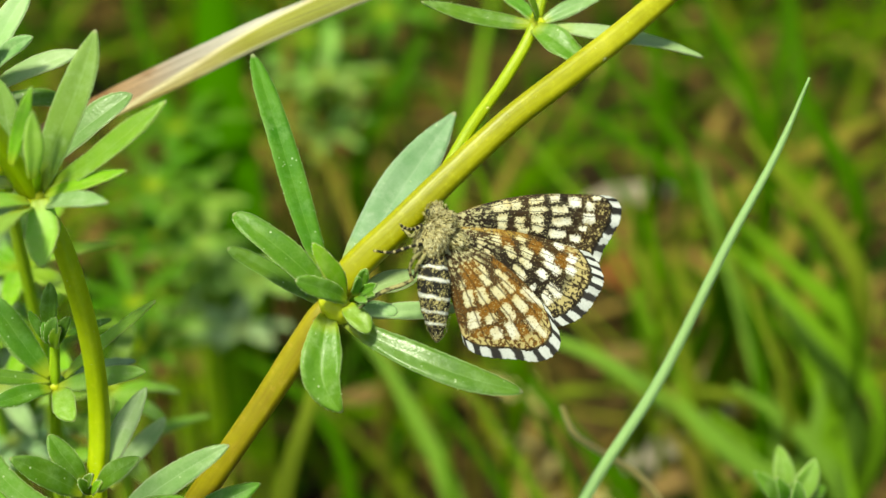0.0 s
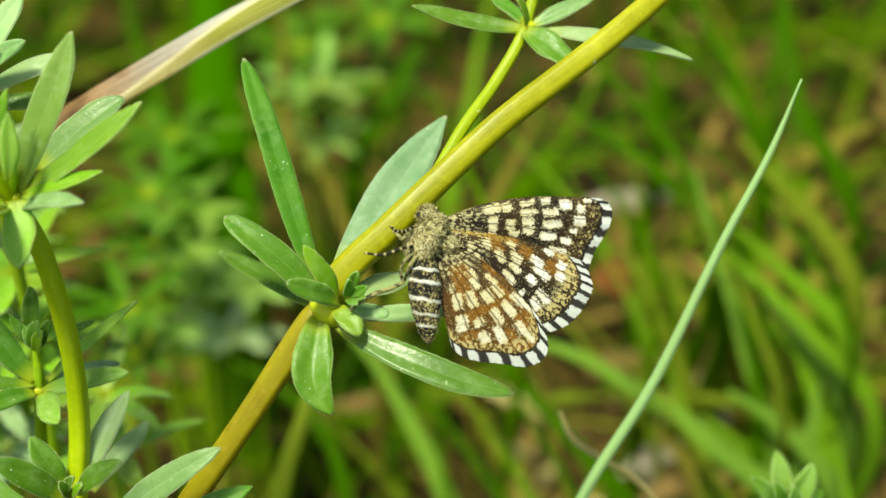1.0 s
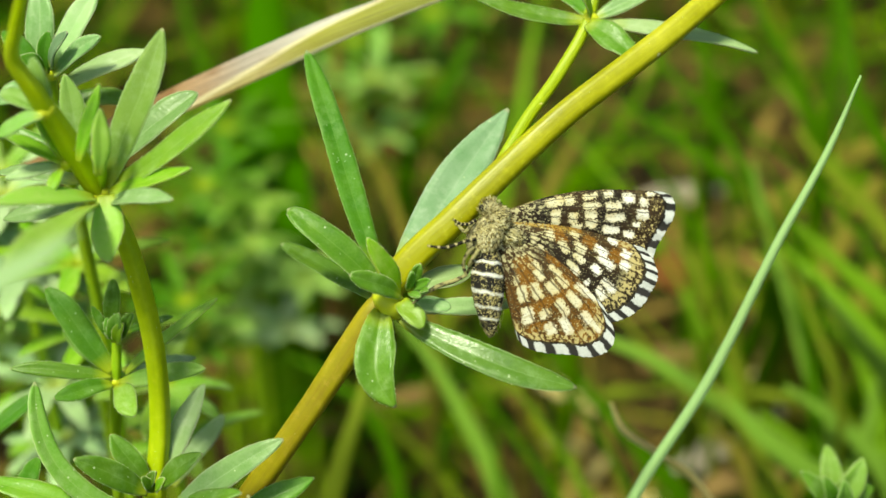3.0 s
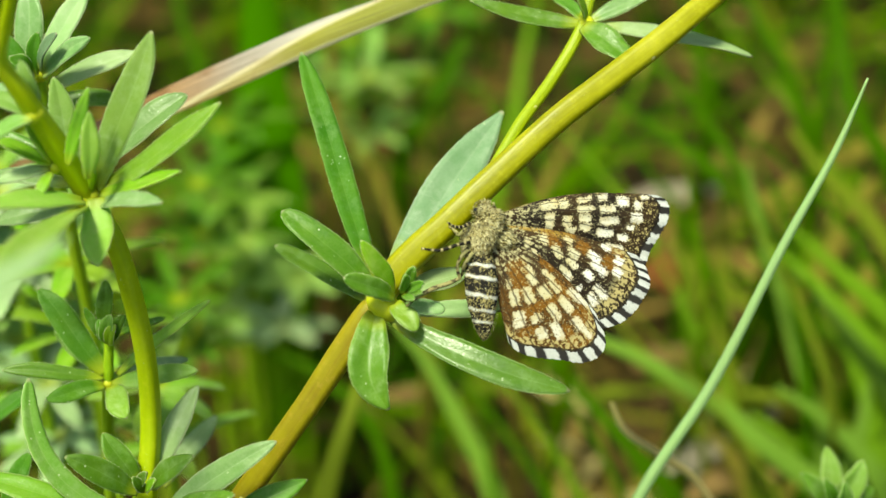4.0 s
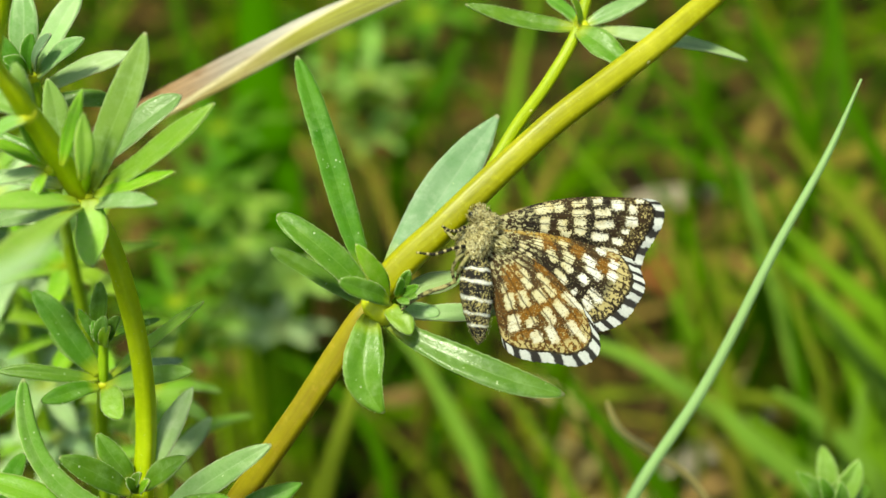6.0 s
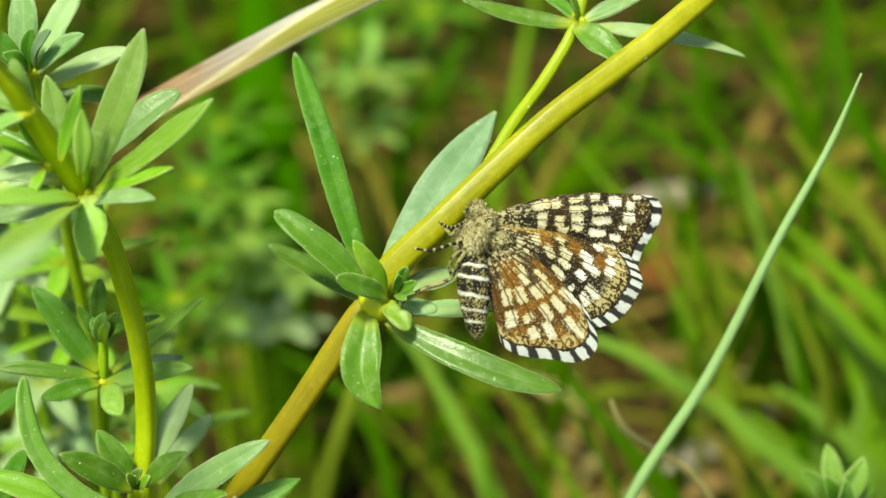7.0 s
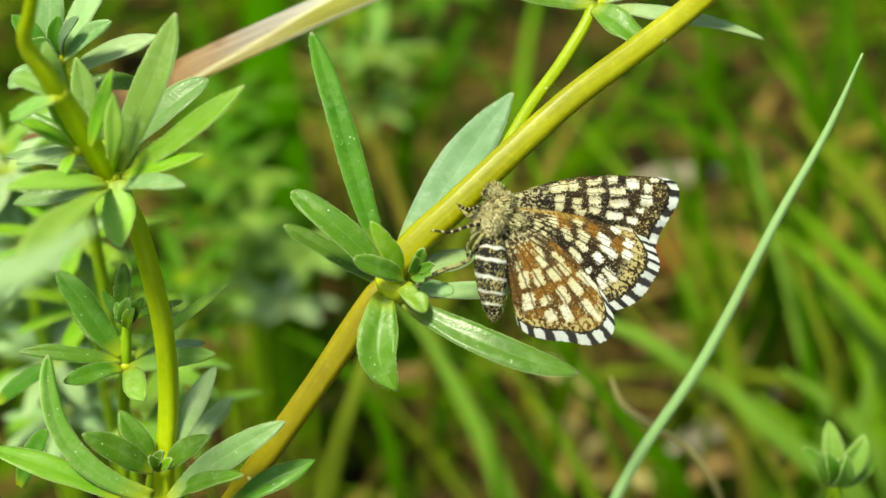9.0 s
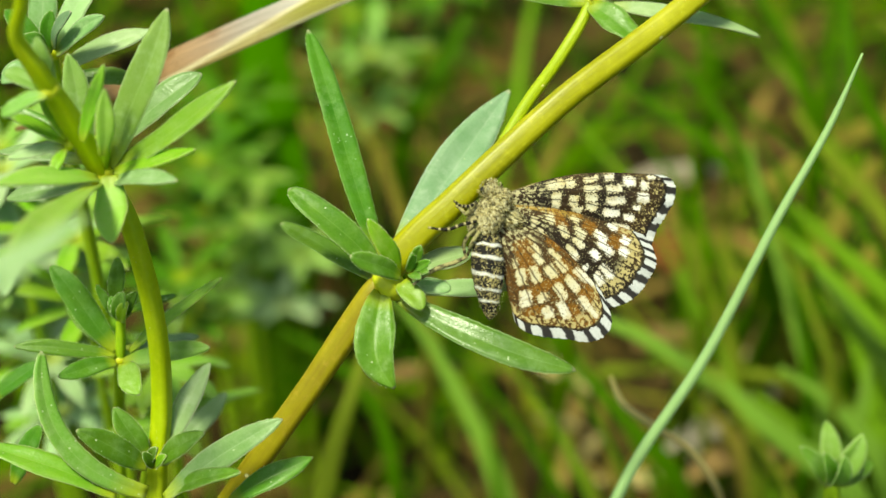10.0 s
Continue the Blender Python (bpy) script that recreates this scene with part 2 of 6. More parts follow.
GRASS_SOFT = blade_material("grass_soft", [(0.2, (0.155, 0.30, 0.022)), (0.8, (0.25, 0.42, 0.058))], random_tone=False)
GRASS_YELLOW = blade_material("grass_yellow", [(0.2, (0.14, 0.22, 0.008)), (0.8, (0.27, 0.32, 0.03))], random_tone=False)
STRAW = blade_material("straw", [(0.2, (0.18, 0.16, 0.015)), (0.8, (0.34, 0.30, 0.05))], random_tone=False)
STRAW_LIGHT = blade_material("straw_light", [(0.2, (0.62, 0.52, 0.16)), (0.8, (0.80, 0.70, 0.34))], random_tone=False)
STRAW_PINK = blade_material("straw_pink", [(0.2, (0.21, 0.13, 0.04)), (0.8, (0.42, 0.29, 0.11))], random_tone=False)
DEAD_GREY = blade_material("dead_grey", [(0.2, (0.33, 0.28, 0.20)), (0.8, (0.57, 0.50, 0.38))], random_tone=False)
DEAD_RED = blade_material("dead_red", [(0.2, (0.20, 0.08, 0.02)), (0.8, (0.40, 0.17, 0.05))], random_tone=False)
LITTER = blade_material("litter", [(0.15, (0.03, 0.02, 0.008)), (0.4, (0.12, 0.08, 0.025)), (0.65, (0.24, 0.165, 0.035)), (0.9, (0.38, 0.30, 0.09))], rough=0.8, through_light=0.1)


def soil_material():
    k = Nodes("soil")
    big, fine = k.noise(30.0, 5.0), k.noise(260.0, 4.0)
    # the first stop deepens the soil with painted shade for the gaps
    c = k.ramp(k.maths("ADD", k.maths("MULTIPLY", big, 0.6), k.maths("MULTIPLY", fine, 0.4)),
               [(0.42, (0.006, 0.005, 0.002)), (0.50, (0.035, 0.024, 0.007)), (0.62, (0.13, 0.085, 0.016)), (0.75, (0.05, 0.05, 0.01))])
    turf = k.ramp(k.maths("ADD", k.maths("MULTIPLY", k.noise(3.0, 6.0), 0.5), k.maths("MULTIPLY", k.noise(120.0, 4.0), 0.5)),
                  [(0.35, (0.02, 0.05, 0.004)), (0.5, (0.06, 0.14, 0.008)), (0.65, (0.13, 0.20, 0.02))])
    far = k.t.nodes.new("ShaderNodeVectorMath")
    far.operation = "LENGTH"
    k.link(k.coords((1.0, 1.0, 0.0)), far.inputs[0])
    c = k.mix(k.ramp(k.maths("MULTIPLY", far.outputs["Value"], 0.5), [(0.30, (0, 0, 0)), (0.46, (1, 1, 1))]), c, turf)
    k.link(c, k.b.inputs["Base Color"])
    k.b.inputs["Roughness"].default_value = 0.95
    k.b.inputs["Specular IOR Level"].default_value = 0.1
    k.bump(fine, 0.8, 0.002)
    return k.m


SOIL = soil_material()


def dry_leaf_material():
    k = Nodes("dry_blade")
    uv = k.t.nodes.new("ShaderNodeUVMap")
    sep = k.t.nodes.new("ShaderNodeSeparateXYZ")
    k.link(uv.outputs[0], sep.inputs[0])
    mp = k.t.nodes.new("ShaderNodeMapping")
    mp.inputs["Scale"].default_value = (4.0, 30.0, 1.0)
    k.link(uv.outputs[0], mp.inputs[0])
    n = k.add("ShaderNodeTexNoise", Scale=1.0, Detail=4.0)
    k.link(mp.outputs[0], n.inputs["Vector"])
    upper = k.ramp(sep.outputs[0], [(0.0, (0.30, 0.19, 0.06)), (0.25, (0.46, 0.27, 0.11)), (0.33, (0.52, 0.36, 0.22)), (0.40, (0.52, 0.45, 0.38)), (0.50, (0.64, 0.60, 0.54)), (0.60, (0.78, 0.75, 0.66)), (1.0, (0.5, 0.5, 0.3))])
    lower = k.ramp(sep.outputs[0], [(0.0, (0.40, 0.26, 0.09)), (0.30, (0.52, 0.40, 0.17)), (0.42, (0.56, 0.49, 0.18)), (0.54, (0.38, 0.37, 0.03)), (1.0, (0.30, 0.38, 0.03))])
    # the crease crosses the blade from one edge to the other
    crease = k.maths("ADD", k.maths("MULTIPLY_ADD", sep.outputs[0], 2.0, -1.44), sep.outputs[1])
    along = k.mix(k.ramp(crease, [(0.0, (0, 0, 0)), (0.03, (1, 1, 1))]), upper, lower)
    # cream highlight on the ridge of the crease, painted as colour
    along = k.mix(k.ramp(k.maths("ABSOLUTE", k.maths("SUBTRACT", crease, 0.03)), [(0.03, (0.95, 0.95, 0.95)), (0.10, (0, 0, 0))]), along, (0.86, 0.78, 0.48))
    rim = k.maths("MULTIPLY", k.ramp(sep.outputs[1], [(0.86, (0, 0, 0)), (0.93, (0.8, 0.8, 0.8))]), k.ramp(sep.outputs[0], [(0.40, (0, 0, 0)), (0.5, (1, 1, 1))]))
    along = k.mix(rim, along, (0.70, 0.68, 0.48))
    blot = k.ramp(k.noise(330.0, 5.0, 0.65), [(0.50, (0, 0, 0)), (0.62, (0.7, 0.7, 0.7))])
    along = k.mix(k.maths("MULTIPLY", blot, k.ramp(sep.outputs[0], [(0.30, (1, 1, 1)), (0.50, (0, 0, 0))])), along, (0.30, 0.15, 0.05))
    streak = k.ramp(n.outputs["Fac"], [(0.35, (0.55, 0.52, 0.47)), (0.65, (1.15, 1.12, 1.05))])
    mul = k.t.nodes.new("ShaderNodeMix")
    mul.data_type, mul.blend_type = "RGBA", "MULTIPLY"
    mul.inputs[0].default_value = 0.8
    k.link(along, mul.inputs[6])
    k.link(streak, mul.inputs[7])
    k.link(mul.outputs[2], k.b.inputs["Base Color"])
    k.b.inputs["Roughness"].default_value = 0.5
    k.bump(n.outputs["Fac"], 0.4, 0.0002)
    k.translucent(mul.outputs[2], 0.3)
    return k.m


DRY = dry_leaf_material()


def painted(name, rough=0.7, bump=0.0):
    """Scale-covered surface coloured by its point colours."""
    k = Nodes(name)
    a = k.t.nodes.new("ShaderNodeAttribute")
    a.attribute_name = "tint"
    k.link(a.outputs[0], k.b.inputs["Base Color"])
    k.b.inputs["Roughness"].default_value = rough
    k.b.inputs["Specular IOR Level"].default_value = 0.15
    if bump:
        k.bump(k.noise(9000.0, 2.0), 0.6, bump)
    return k.m


WING = painted("wing_scales", 0.6, 0.00004)
BODY = painted("body_scales", 0.75, 0.00008)


def plain(name, colour, rough):
    k = Nodes(name)
    c = k.mix(k.ramp(k.noise(1500.0), [(0.35, (0, 0, 0)), (0.65, (1, 1, 1))]), tuple(v * 0.75 for v in colour), tuple(min(1, v * 1.2) for v in colour))
    k.link(c, k.b.inputs["Base Color"])
    k.b.inputs["Roughness"].default_value = rough
    return k.m


BRISTLE = plain("bristle", (0.62, 0.70, 0.40), 0.5)
EYE = plain("eye", (0.02, 0.018, 0.012), 0.15)
FUR = blade_material("fur", [(0.27, (0.03, 0.02, 0.009)), (0.35, (0.20, 0.155, 0.05)), (0.44, (0.44, 0.37, 0.16)), (0.60, (0.60, 0.54, 0.28)), (0.75, (0.72, 0.67, 0.44))], rough=0.7, through_light=0.15)


# ---- mesh builders ----
def blend(a, b, f):
    f = max(0.0, min(1.0, f))
    return tuple(x + (y - x) * f for x, y in zip(a, b))


def step(x, a, b):
    f = max(0.0, min(1.0, (x - a) / (b - a)))
    return f * f * (3 - 2 * f)


def smooth_line(points, n):
    """n + 1 places along a rounded line through the points, evenly shared between its stretches."""
    p = [Vector(q) for q in points]
    gaps = [max(1e-6, (p[i + 1] - p[i]).length) for i in range(len(p) - 1)]
    slopes = [(p[i + 1] - p[i]) / gaps[i] for i in range(len(gaps))]
    tang = [slopes[0]]
    for i in range(1, len(gaps)):
        g, h = gaps[i - 1], gaps[i]
        tang.append((slopes[i - 1] * h + slopes[i] * g) / (g + h))
    tang.append(slopes[-1])
    out = []
    for i in range(n + 1):
        x = i / n * len(gaps)
        j = min(int(x), len(gaps) - 1)
        t, g = x - j, gaps[j]
        out.append(p[j] * (2 * t ** 3 - 3 * t * t + 1) + tang[j] * g * (t ** 3 - 2 * t * t + t)
                   + p[j + 1] * (3 * t * t - 2 * t ** 3) + tang[j + 1] * g * (t ** 3 - t * t))
    return out


def between(values, n):
    return [float(v) for v in np.interp(np.linspace(0, len(values) - 1, n + 1), range(len(values)), values)]


def finish(name, verts, faces, uvs, material, parent=None, origin=None, label=""):
    """Links a mesh given in world metres as one object with its own origin."""
    origin = Vector(origin) if origin is not None else Vector(verts[0])
    me = bpy.data.meshes.new(name)
    me.from_pydata([tuple(Vector(v) - origin) for v in verts], [], faces)
    if uvs:
        layer = me.uv_layers.new(name="UVMap")
        index = np.empty(len(me.loops), dtype=np.int32)
        me.loops.foreach_get("vertex_index", index)
        layer.data.foreach_set("uv", np.array(uvs, dtype=np.float32)[index].ravel())
    me.materials.append(material)
    me.polygons.foreach_set("use_smooth", [True] * len(me.polygons))
    me.update()
    ob = new(name, me)
    if parent is not None:
        ob.parent = parent
        ob.location = origin - ORIGIN.get(parent.name, Vector((0, 0, 0)))
    else:
        ob.location = origin
    ORIGIN[ob.name] = origin
    if label:
        ob["label"] = label
    return ob


ORIGIN = {}


def thing(name, base, label, category, group=""):
    """An empty at the base of a plant or animal, to carry its parts."""
    ob = new(name)
    ob.empty_display_size = 0.005
    ob.location = base
    ORIGIN[ob.name] = Vector(base)
    return tagged(ob, label, category, group)


def sheet(rows, thick, normals):
    """A thin closed sheet from rows of world points and row normals: vertices, faces, uvs."""
    n, m = len(rows), len(rows[0])
    verts, uvs, faces = [], [], []
    for side in (0.5, -0.5):
        for i, row in enumerate(rows):
            for j, p in enumerate(row):
                rim = 0.15 if j in (0, m - 1) or i == n - 1 else 1.0
                verts.append(p + normals[i] * (thick * side * rim))
                uvs.append((i / (n - 1), j / (m - 1)))
    k = n * m
    for i in range(n - 1):
        for j in range(m - 1):
            a = i * m + j
            faces.append((a, a + 1, a + m + 1, a + m))
            faces.append((k + a, k + a + m, k + a + m + 1, k + a + 1))
    for i in range(n - 1):
        a, b = i * m, i * m + m - 1
        faces.append((a, a + m, k + a + m, k + a))
        faces.append((b, k + b, k + b + m, b + m))
    a = (n - 1) * m
    for j in range(m - 1):
        faces.append((a + j, a + j + 1, k + a + j + 1, k + a + j))
        faces.append((j, k + j, k + j + 1, j + 1))
    return verts, faces, uvs


def leaf(parent, base, tip, width, material, bow=0.0, side=0.0, facing=(0.1, 0.5, 1.0), fold=0.21, blunt=0.65, name="leaf",
         neck=0.40, label="", teeth=0.05, thick=0.28, steps=34, curl=0.0):
    """A narrow bedstraw leaf: base, tip and width in millimetres; bow lifts the middle along the facing, side bends it sideways."""
    a, b = Vector(base), Vector(tip)
    n0 = Vector(facing).normalized()
    t = (b - a).normalized()
    s = t.cross(n0).normalized()
    n = s.cross(t).normalized()
    rng = random.Random(int(abs(a.x * 31 + a.y * 57 + b.x * 13 + b.y * 7) * 100))
    lean = radians(rng.uniform(-14, 14))
    swing = rng.uniform(-0.05, 0.05) * width
    rows, normals = [], []
    cross = (-1.0, -0.72, -0.4, -0.12, 0.0, 0.12, 0.4, 0.72, 1.0)
    for i in range(steps + 1):
        q = i / steps
        arch = 4 * q * (1 - q)
        c = a.lerp(b, q) + n * (bow * arch + curl * q ** 4) + s * (side * arch + swing * math.sin(2 * math.pi * q))
        grow = neck + (1 - neck) * math.sin(min(1.0, q / 0.50) * math.pi / 2)
        end = (max(0.0, 1 - max(0.0, (q - 0.45) / 0.55) ** (1.5 + 2.6 * blunt))) ** (0.95 - 0.4 * blunt)
        half = width * 0.43 * grow * end * (1 + 0.05 * noise.noise(Vector((q * 5, a.x, a.y))))
        if i == steps:
            half = 0.03 * width
        slope = n * (bow * 4 * (1 - 2 * q)) + s * side * 4 * (1 - 2 * q) + (b - a)
        sl = (s - slope * (s.dot(slope) / slope.length_squared)).normalized()
        sl = (Matrix.Rotation(lean * (2 * q - 0.6), 3, slope.normalized()) @ sl).normalized()
        nl = sl.cross(slope).normalized()
        row = []
        for x in cross:
            wob = 0.0
            if abs(x) == 1.0 and 1 < i < steps:
                wob = teeth * (1 if i % 2 else -0.4) * rng.uniform(0.5, 1.3)
            p = c + sl * (x * half + math.copysign(wob, x)) + nl * (half * (fold * (abs(x) ** 1.3) * 1.2 + 0.10 * abs(x) ** 3 * math.sin(q * 9 + a.x + (2.0 if x > 0 else 0.0))))
            row.append(at(p))
        rows.append(row)
        normals.append(way(nl))
    v, f, uv = sheet(rows, thick * 0.001, normals)
    skin = len(f)
    # fine pale bristles along both margins
    if teeth > 0:
        for i in range(2, steps - 1):
            for j, o in ((0, 1), (-1, -2)):
                if rng.random() < 0.25:
                    continue
                q = rows[i][j].lerp(rows[i + 1][j], rng.random())
                out = (rows[i][j] - rows[i][o]).normalized() * 0.6 + (rows[i + 1][j] - rows[i][j]).normalized() * rng.uniform(0.3, 1.0) + normals[i] * rng.uniform(-0.2, 0.7)
                e = (rows[i + 1][j] - rows[i][j]).normalized() * 0.00005
                g = normals[i] * 0.00006
                k = len(v)
                v += [q - e, q + e, q + g, q + out.normalized() * teeth * 0.001 * rng.uniform(1.0, 2.2)]
                uv += [(0.5, 1.0)] * 4
                f += [(k, k + 1, k + 3), (k + 1, k + 2, k + 3), (k + 2, k, k + 3)]
    ob = finish(name, v, f, uv, material, parent, at(a), label)
    if len(f) > skin:
        ob.data.materials.append(BRISTLE)
        ob.data.polygons.foreach_set("material_index", [0] * skin + [1] * (len(f) - skin))
    return ob


def tube(parent, points, radii, material, name="stem", ridges=0.10, around=20, steps=60, label="", origin=None, wobble=0.02):
    """A four-angled stalk along a rounded line; points and radii in millimetres."""
    line = smooth_line(points, steps)
    rad = between(radii, steps)
    verts, faces, uvs = [], [], []
    up = Vector((0.3, -0.4, 1)).normalized()
    for i, c in enumerate(line):
        t = (line[min(i + 1, steps)] - line[max(i - 1, 0)]).normalized()
        s = t.cross(up).normalized()
        n = s.cross(t)
        for j in range(around + 1):
            an = 2 * math.pi * j / around
            x = an - math.pi / 4 + 0.22
            square = (abs(math.cos(x)) ** 5 + abs(math.sin(x)) ** 5) ** -0.2 - 1.07
            r = rad[i] * (1 + 10 * ridges * square * 0.8 + wobble * noise.noise(Vector((i * 0.35, j * 1.3 % around, len(points)))))
            verts.append(at(c + s * (math.cos(an) * r) + n * (math.sin(an) * r)))
            uvs.append((i / steps, j / around))
    m = around + 1
    for i in range(steps):
        for j in range(around):
            a = i * m + j
            faces.append((a, a + 1, a + m + 1, a + m))
    for row, flip in ((0, True), (steps, False)):
        cen = len(verts)
        verts.append(at(line[row]))
        uvs.append((row / steps, 0.5))
        for j in range(around):
            a = row * m + j
            faces.append((cen, a + 1, a) if flip else (cen, a, a + 1))
    return finish(name, verts, faces, uvs, material, parent, origin or at(points[0]), label)


def stem_hair(parent, points, radii, count, seed):
    """Short pale prickles scattered over a stalk."""
    rng = random.Random(seed)
    line = smooth_line(points, 120)
    rad = between(radii, 120)
    verts, faces = [], []
    for _ in range(count):
        i = rng.randrange(1, 119)
        t = (line[i + 1] - line[i - 1]).normalized()
        s = t.cross(Vector((0.3, -0.4, 1))).normalized()
        n = s.cross(t)
        an = rng.uniform(0, 2 * math.pi)
        out = s * math.cos(an) + n * math.sin(an)
        p = line[i].lerp(line[i + 1], rng.random()) + out * rad[i] * 0.98
        e, g = t * 0.035, t.cross(out) * 0.03
        k = len(verts)
        verts += [at(p - e), at(p + e), at(p + g), at(p + (out + t * rng.uniform(-0.6, 0.3)).normalized() * rng.uniform(0.05, 0.11))]
        faces += [(k, k + 1, k + 3), (k + 1, k + 2, k + 3), (k + 2, k, k + 3)]
    return finish("stem_hair", verts, faces, None, BRISTLE, parent, at(points[0]), "fine pale prickles")


def ribbon(points, widths, material, name="grass_blade", parent=None, facing=(0, 0.3, 1), fold=0.25, twist=0.0, thick=0.2, steps=40, label="", cross=5, origin=None):
    """A grass blade along a rounded line; points and widths in millimetres, twist in degrees over its length."""
    line = smooth_line(points, steps)
    wid = between(widths, steps)
    n0 = Vector(facing).normalized()
    rows, normals = [], []
    for i, c in enumerate(line):
        t = (line[min(i + 1, steps)] - line[max(i - 1, 0)]).normalized()
        s = t.cross(n0).normalized()
        s = Matrix.Rotation(radians(twist * (i / steps - 0.5)), 3, t) @ s
        n = s.cross(t).normalized()
        rows.append([at(c + s * (x * wid[i] / 2) + n * (fold * wid[i] / 2 * abs(x))) for x in np.linspace(-1, 1, cross)])
        normals.append(way(n))
    v, f, uv = sheet(rows, thick * 0.001, normals)
    return finish(name, v, f, uv, material, parent, at(origin or points[0]), label)


def blob(name, centre, radii, material, parent, turn=0.0, rings=14, around=18, colour=None, label="", rough=0.0, taper=0.0):
    """A rounded body part about its long axis v; colour(q, angle, place) paints its points."""
    c = Vector(centre)
    m = Matrix.Rotation(radians(turn), 3, "Z")
    verts, faces, tint = [], [], []
    for i in range(rings + 1):
        th = math.pi * i / rings
        for j in range(around):
            an = 2 * math.pi * j / around
            p = Vector((math.sin(th) * math.cos(an) * radii[0], math.cos(th) * radii[1], math.sin(th) * math.sin(an) * radii[2]))
            p *= 1 + rough * noise.noise(p * 2.3)
            slim = 1 - taper * step(i / rings, 0.35, 1.0)
            p.x, p.z = p.x * slim, p.z * slim
            verts.append(at(c + m @ p))
            tint.append(colour(i / rings, an, p) if colour else (0.5, 0.5, 0.5))
    for i in range(rings):
        for j in range(around):
            k = (j + 1) % around
            faces.append((i * around + j, (i + 1) * around + j, (i + 1) * around + k, i * around + k))
    ob = finish(name, verts, faces, None, material, parent, at(c), label)
    if colour:
        at_tint(ob.data, tint)
    return ob


def at_tint(me, tint):
    layer = me.color_attributes.new("tint", "FLOAT_COLOR", "POINT")
    flat = np.ones((len(tint), 4), dtype=np.float32)
    flat[:, :3] = np.array(tint, dtype=np.float32)
    layer.data.foreach_set("color", flat.ravel())


DOWN = Vector((0, -math.cos(radians(PITCH)), -math.sin(radians(PITCH))))


def rooted(p, lean=(0, 0, 0)):
    """Points that carry a stalk from p straight down into the ground, the lowest first."""
    p = Vector(p)
    h = at(p).z * 1000 + 3
    foot = p + DOWN * h + Vector(lean)
    foot = foot + DOWN * (at(foot).z * 1000 + 3)
    return [tuple(foot), tuple(foot.lerp(p, 0.5) - Vector(lean) * 0.15)]


# ---- ground ----
def ground():
    n = 150
    line = [math.copysign(0.0016 * (math.exp(abs(k) * 0.148) - 1) * 2.0 + abs(k) * 0.004, k) for k in range(-n // 2, n // 2 + 1)]
    line = [v if abs(k) < n // 2 else math.copysign(400.0, k) for v, k in zip(line, range(-n // 2, n // 2 + 1))]
    verts, faces = [], []
    for y in line:
        for x in line:
            near = max(0.0, 1 - math.hypot(x, y) / 3)
            z = 0.010 * noise.noise(Vector((x * 14, y * 14, 0))) + 0.004 * noise.noise(Vector((x * 60, y * 60, 5)))
            verts.append((x, y + 0.2, z * near))
    m = len(line)
    for i in range(m - 1):
        for j in range(m - 1):
            a = i * m + j
            faces.append((a, a + 1, a + m + 1, a + m))
    ob = finish("ground", verts, faces, None, SOIL, None, (0, 0, 0))
    return tagged(ob, "dark brown crumbly soil under the meadow plants", "ground", kind="structure")


ground()


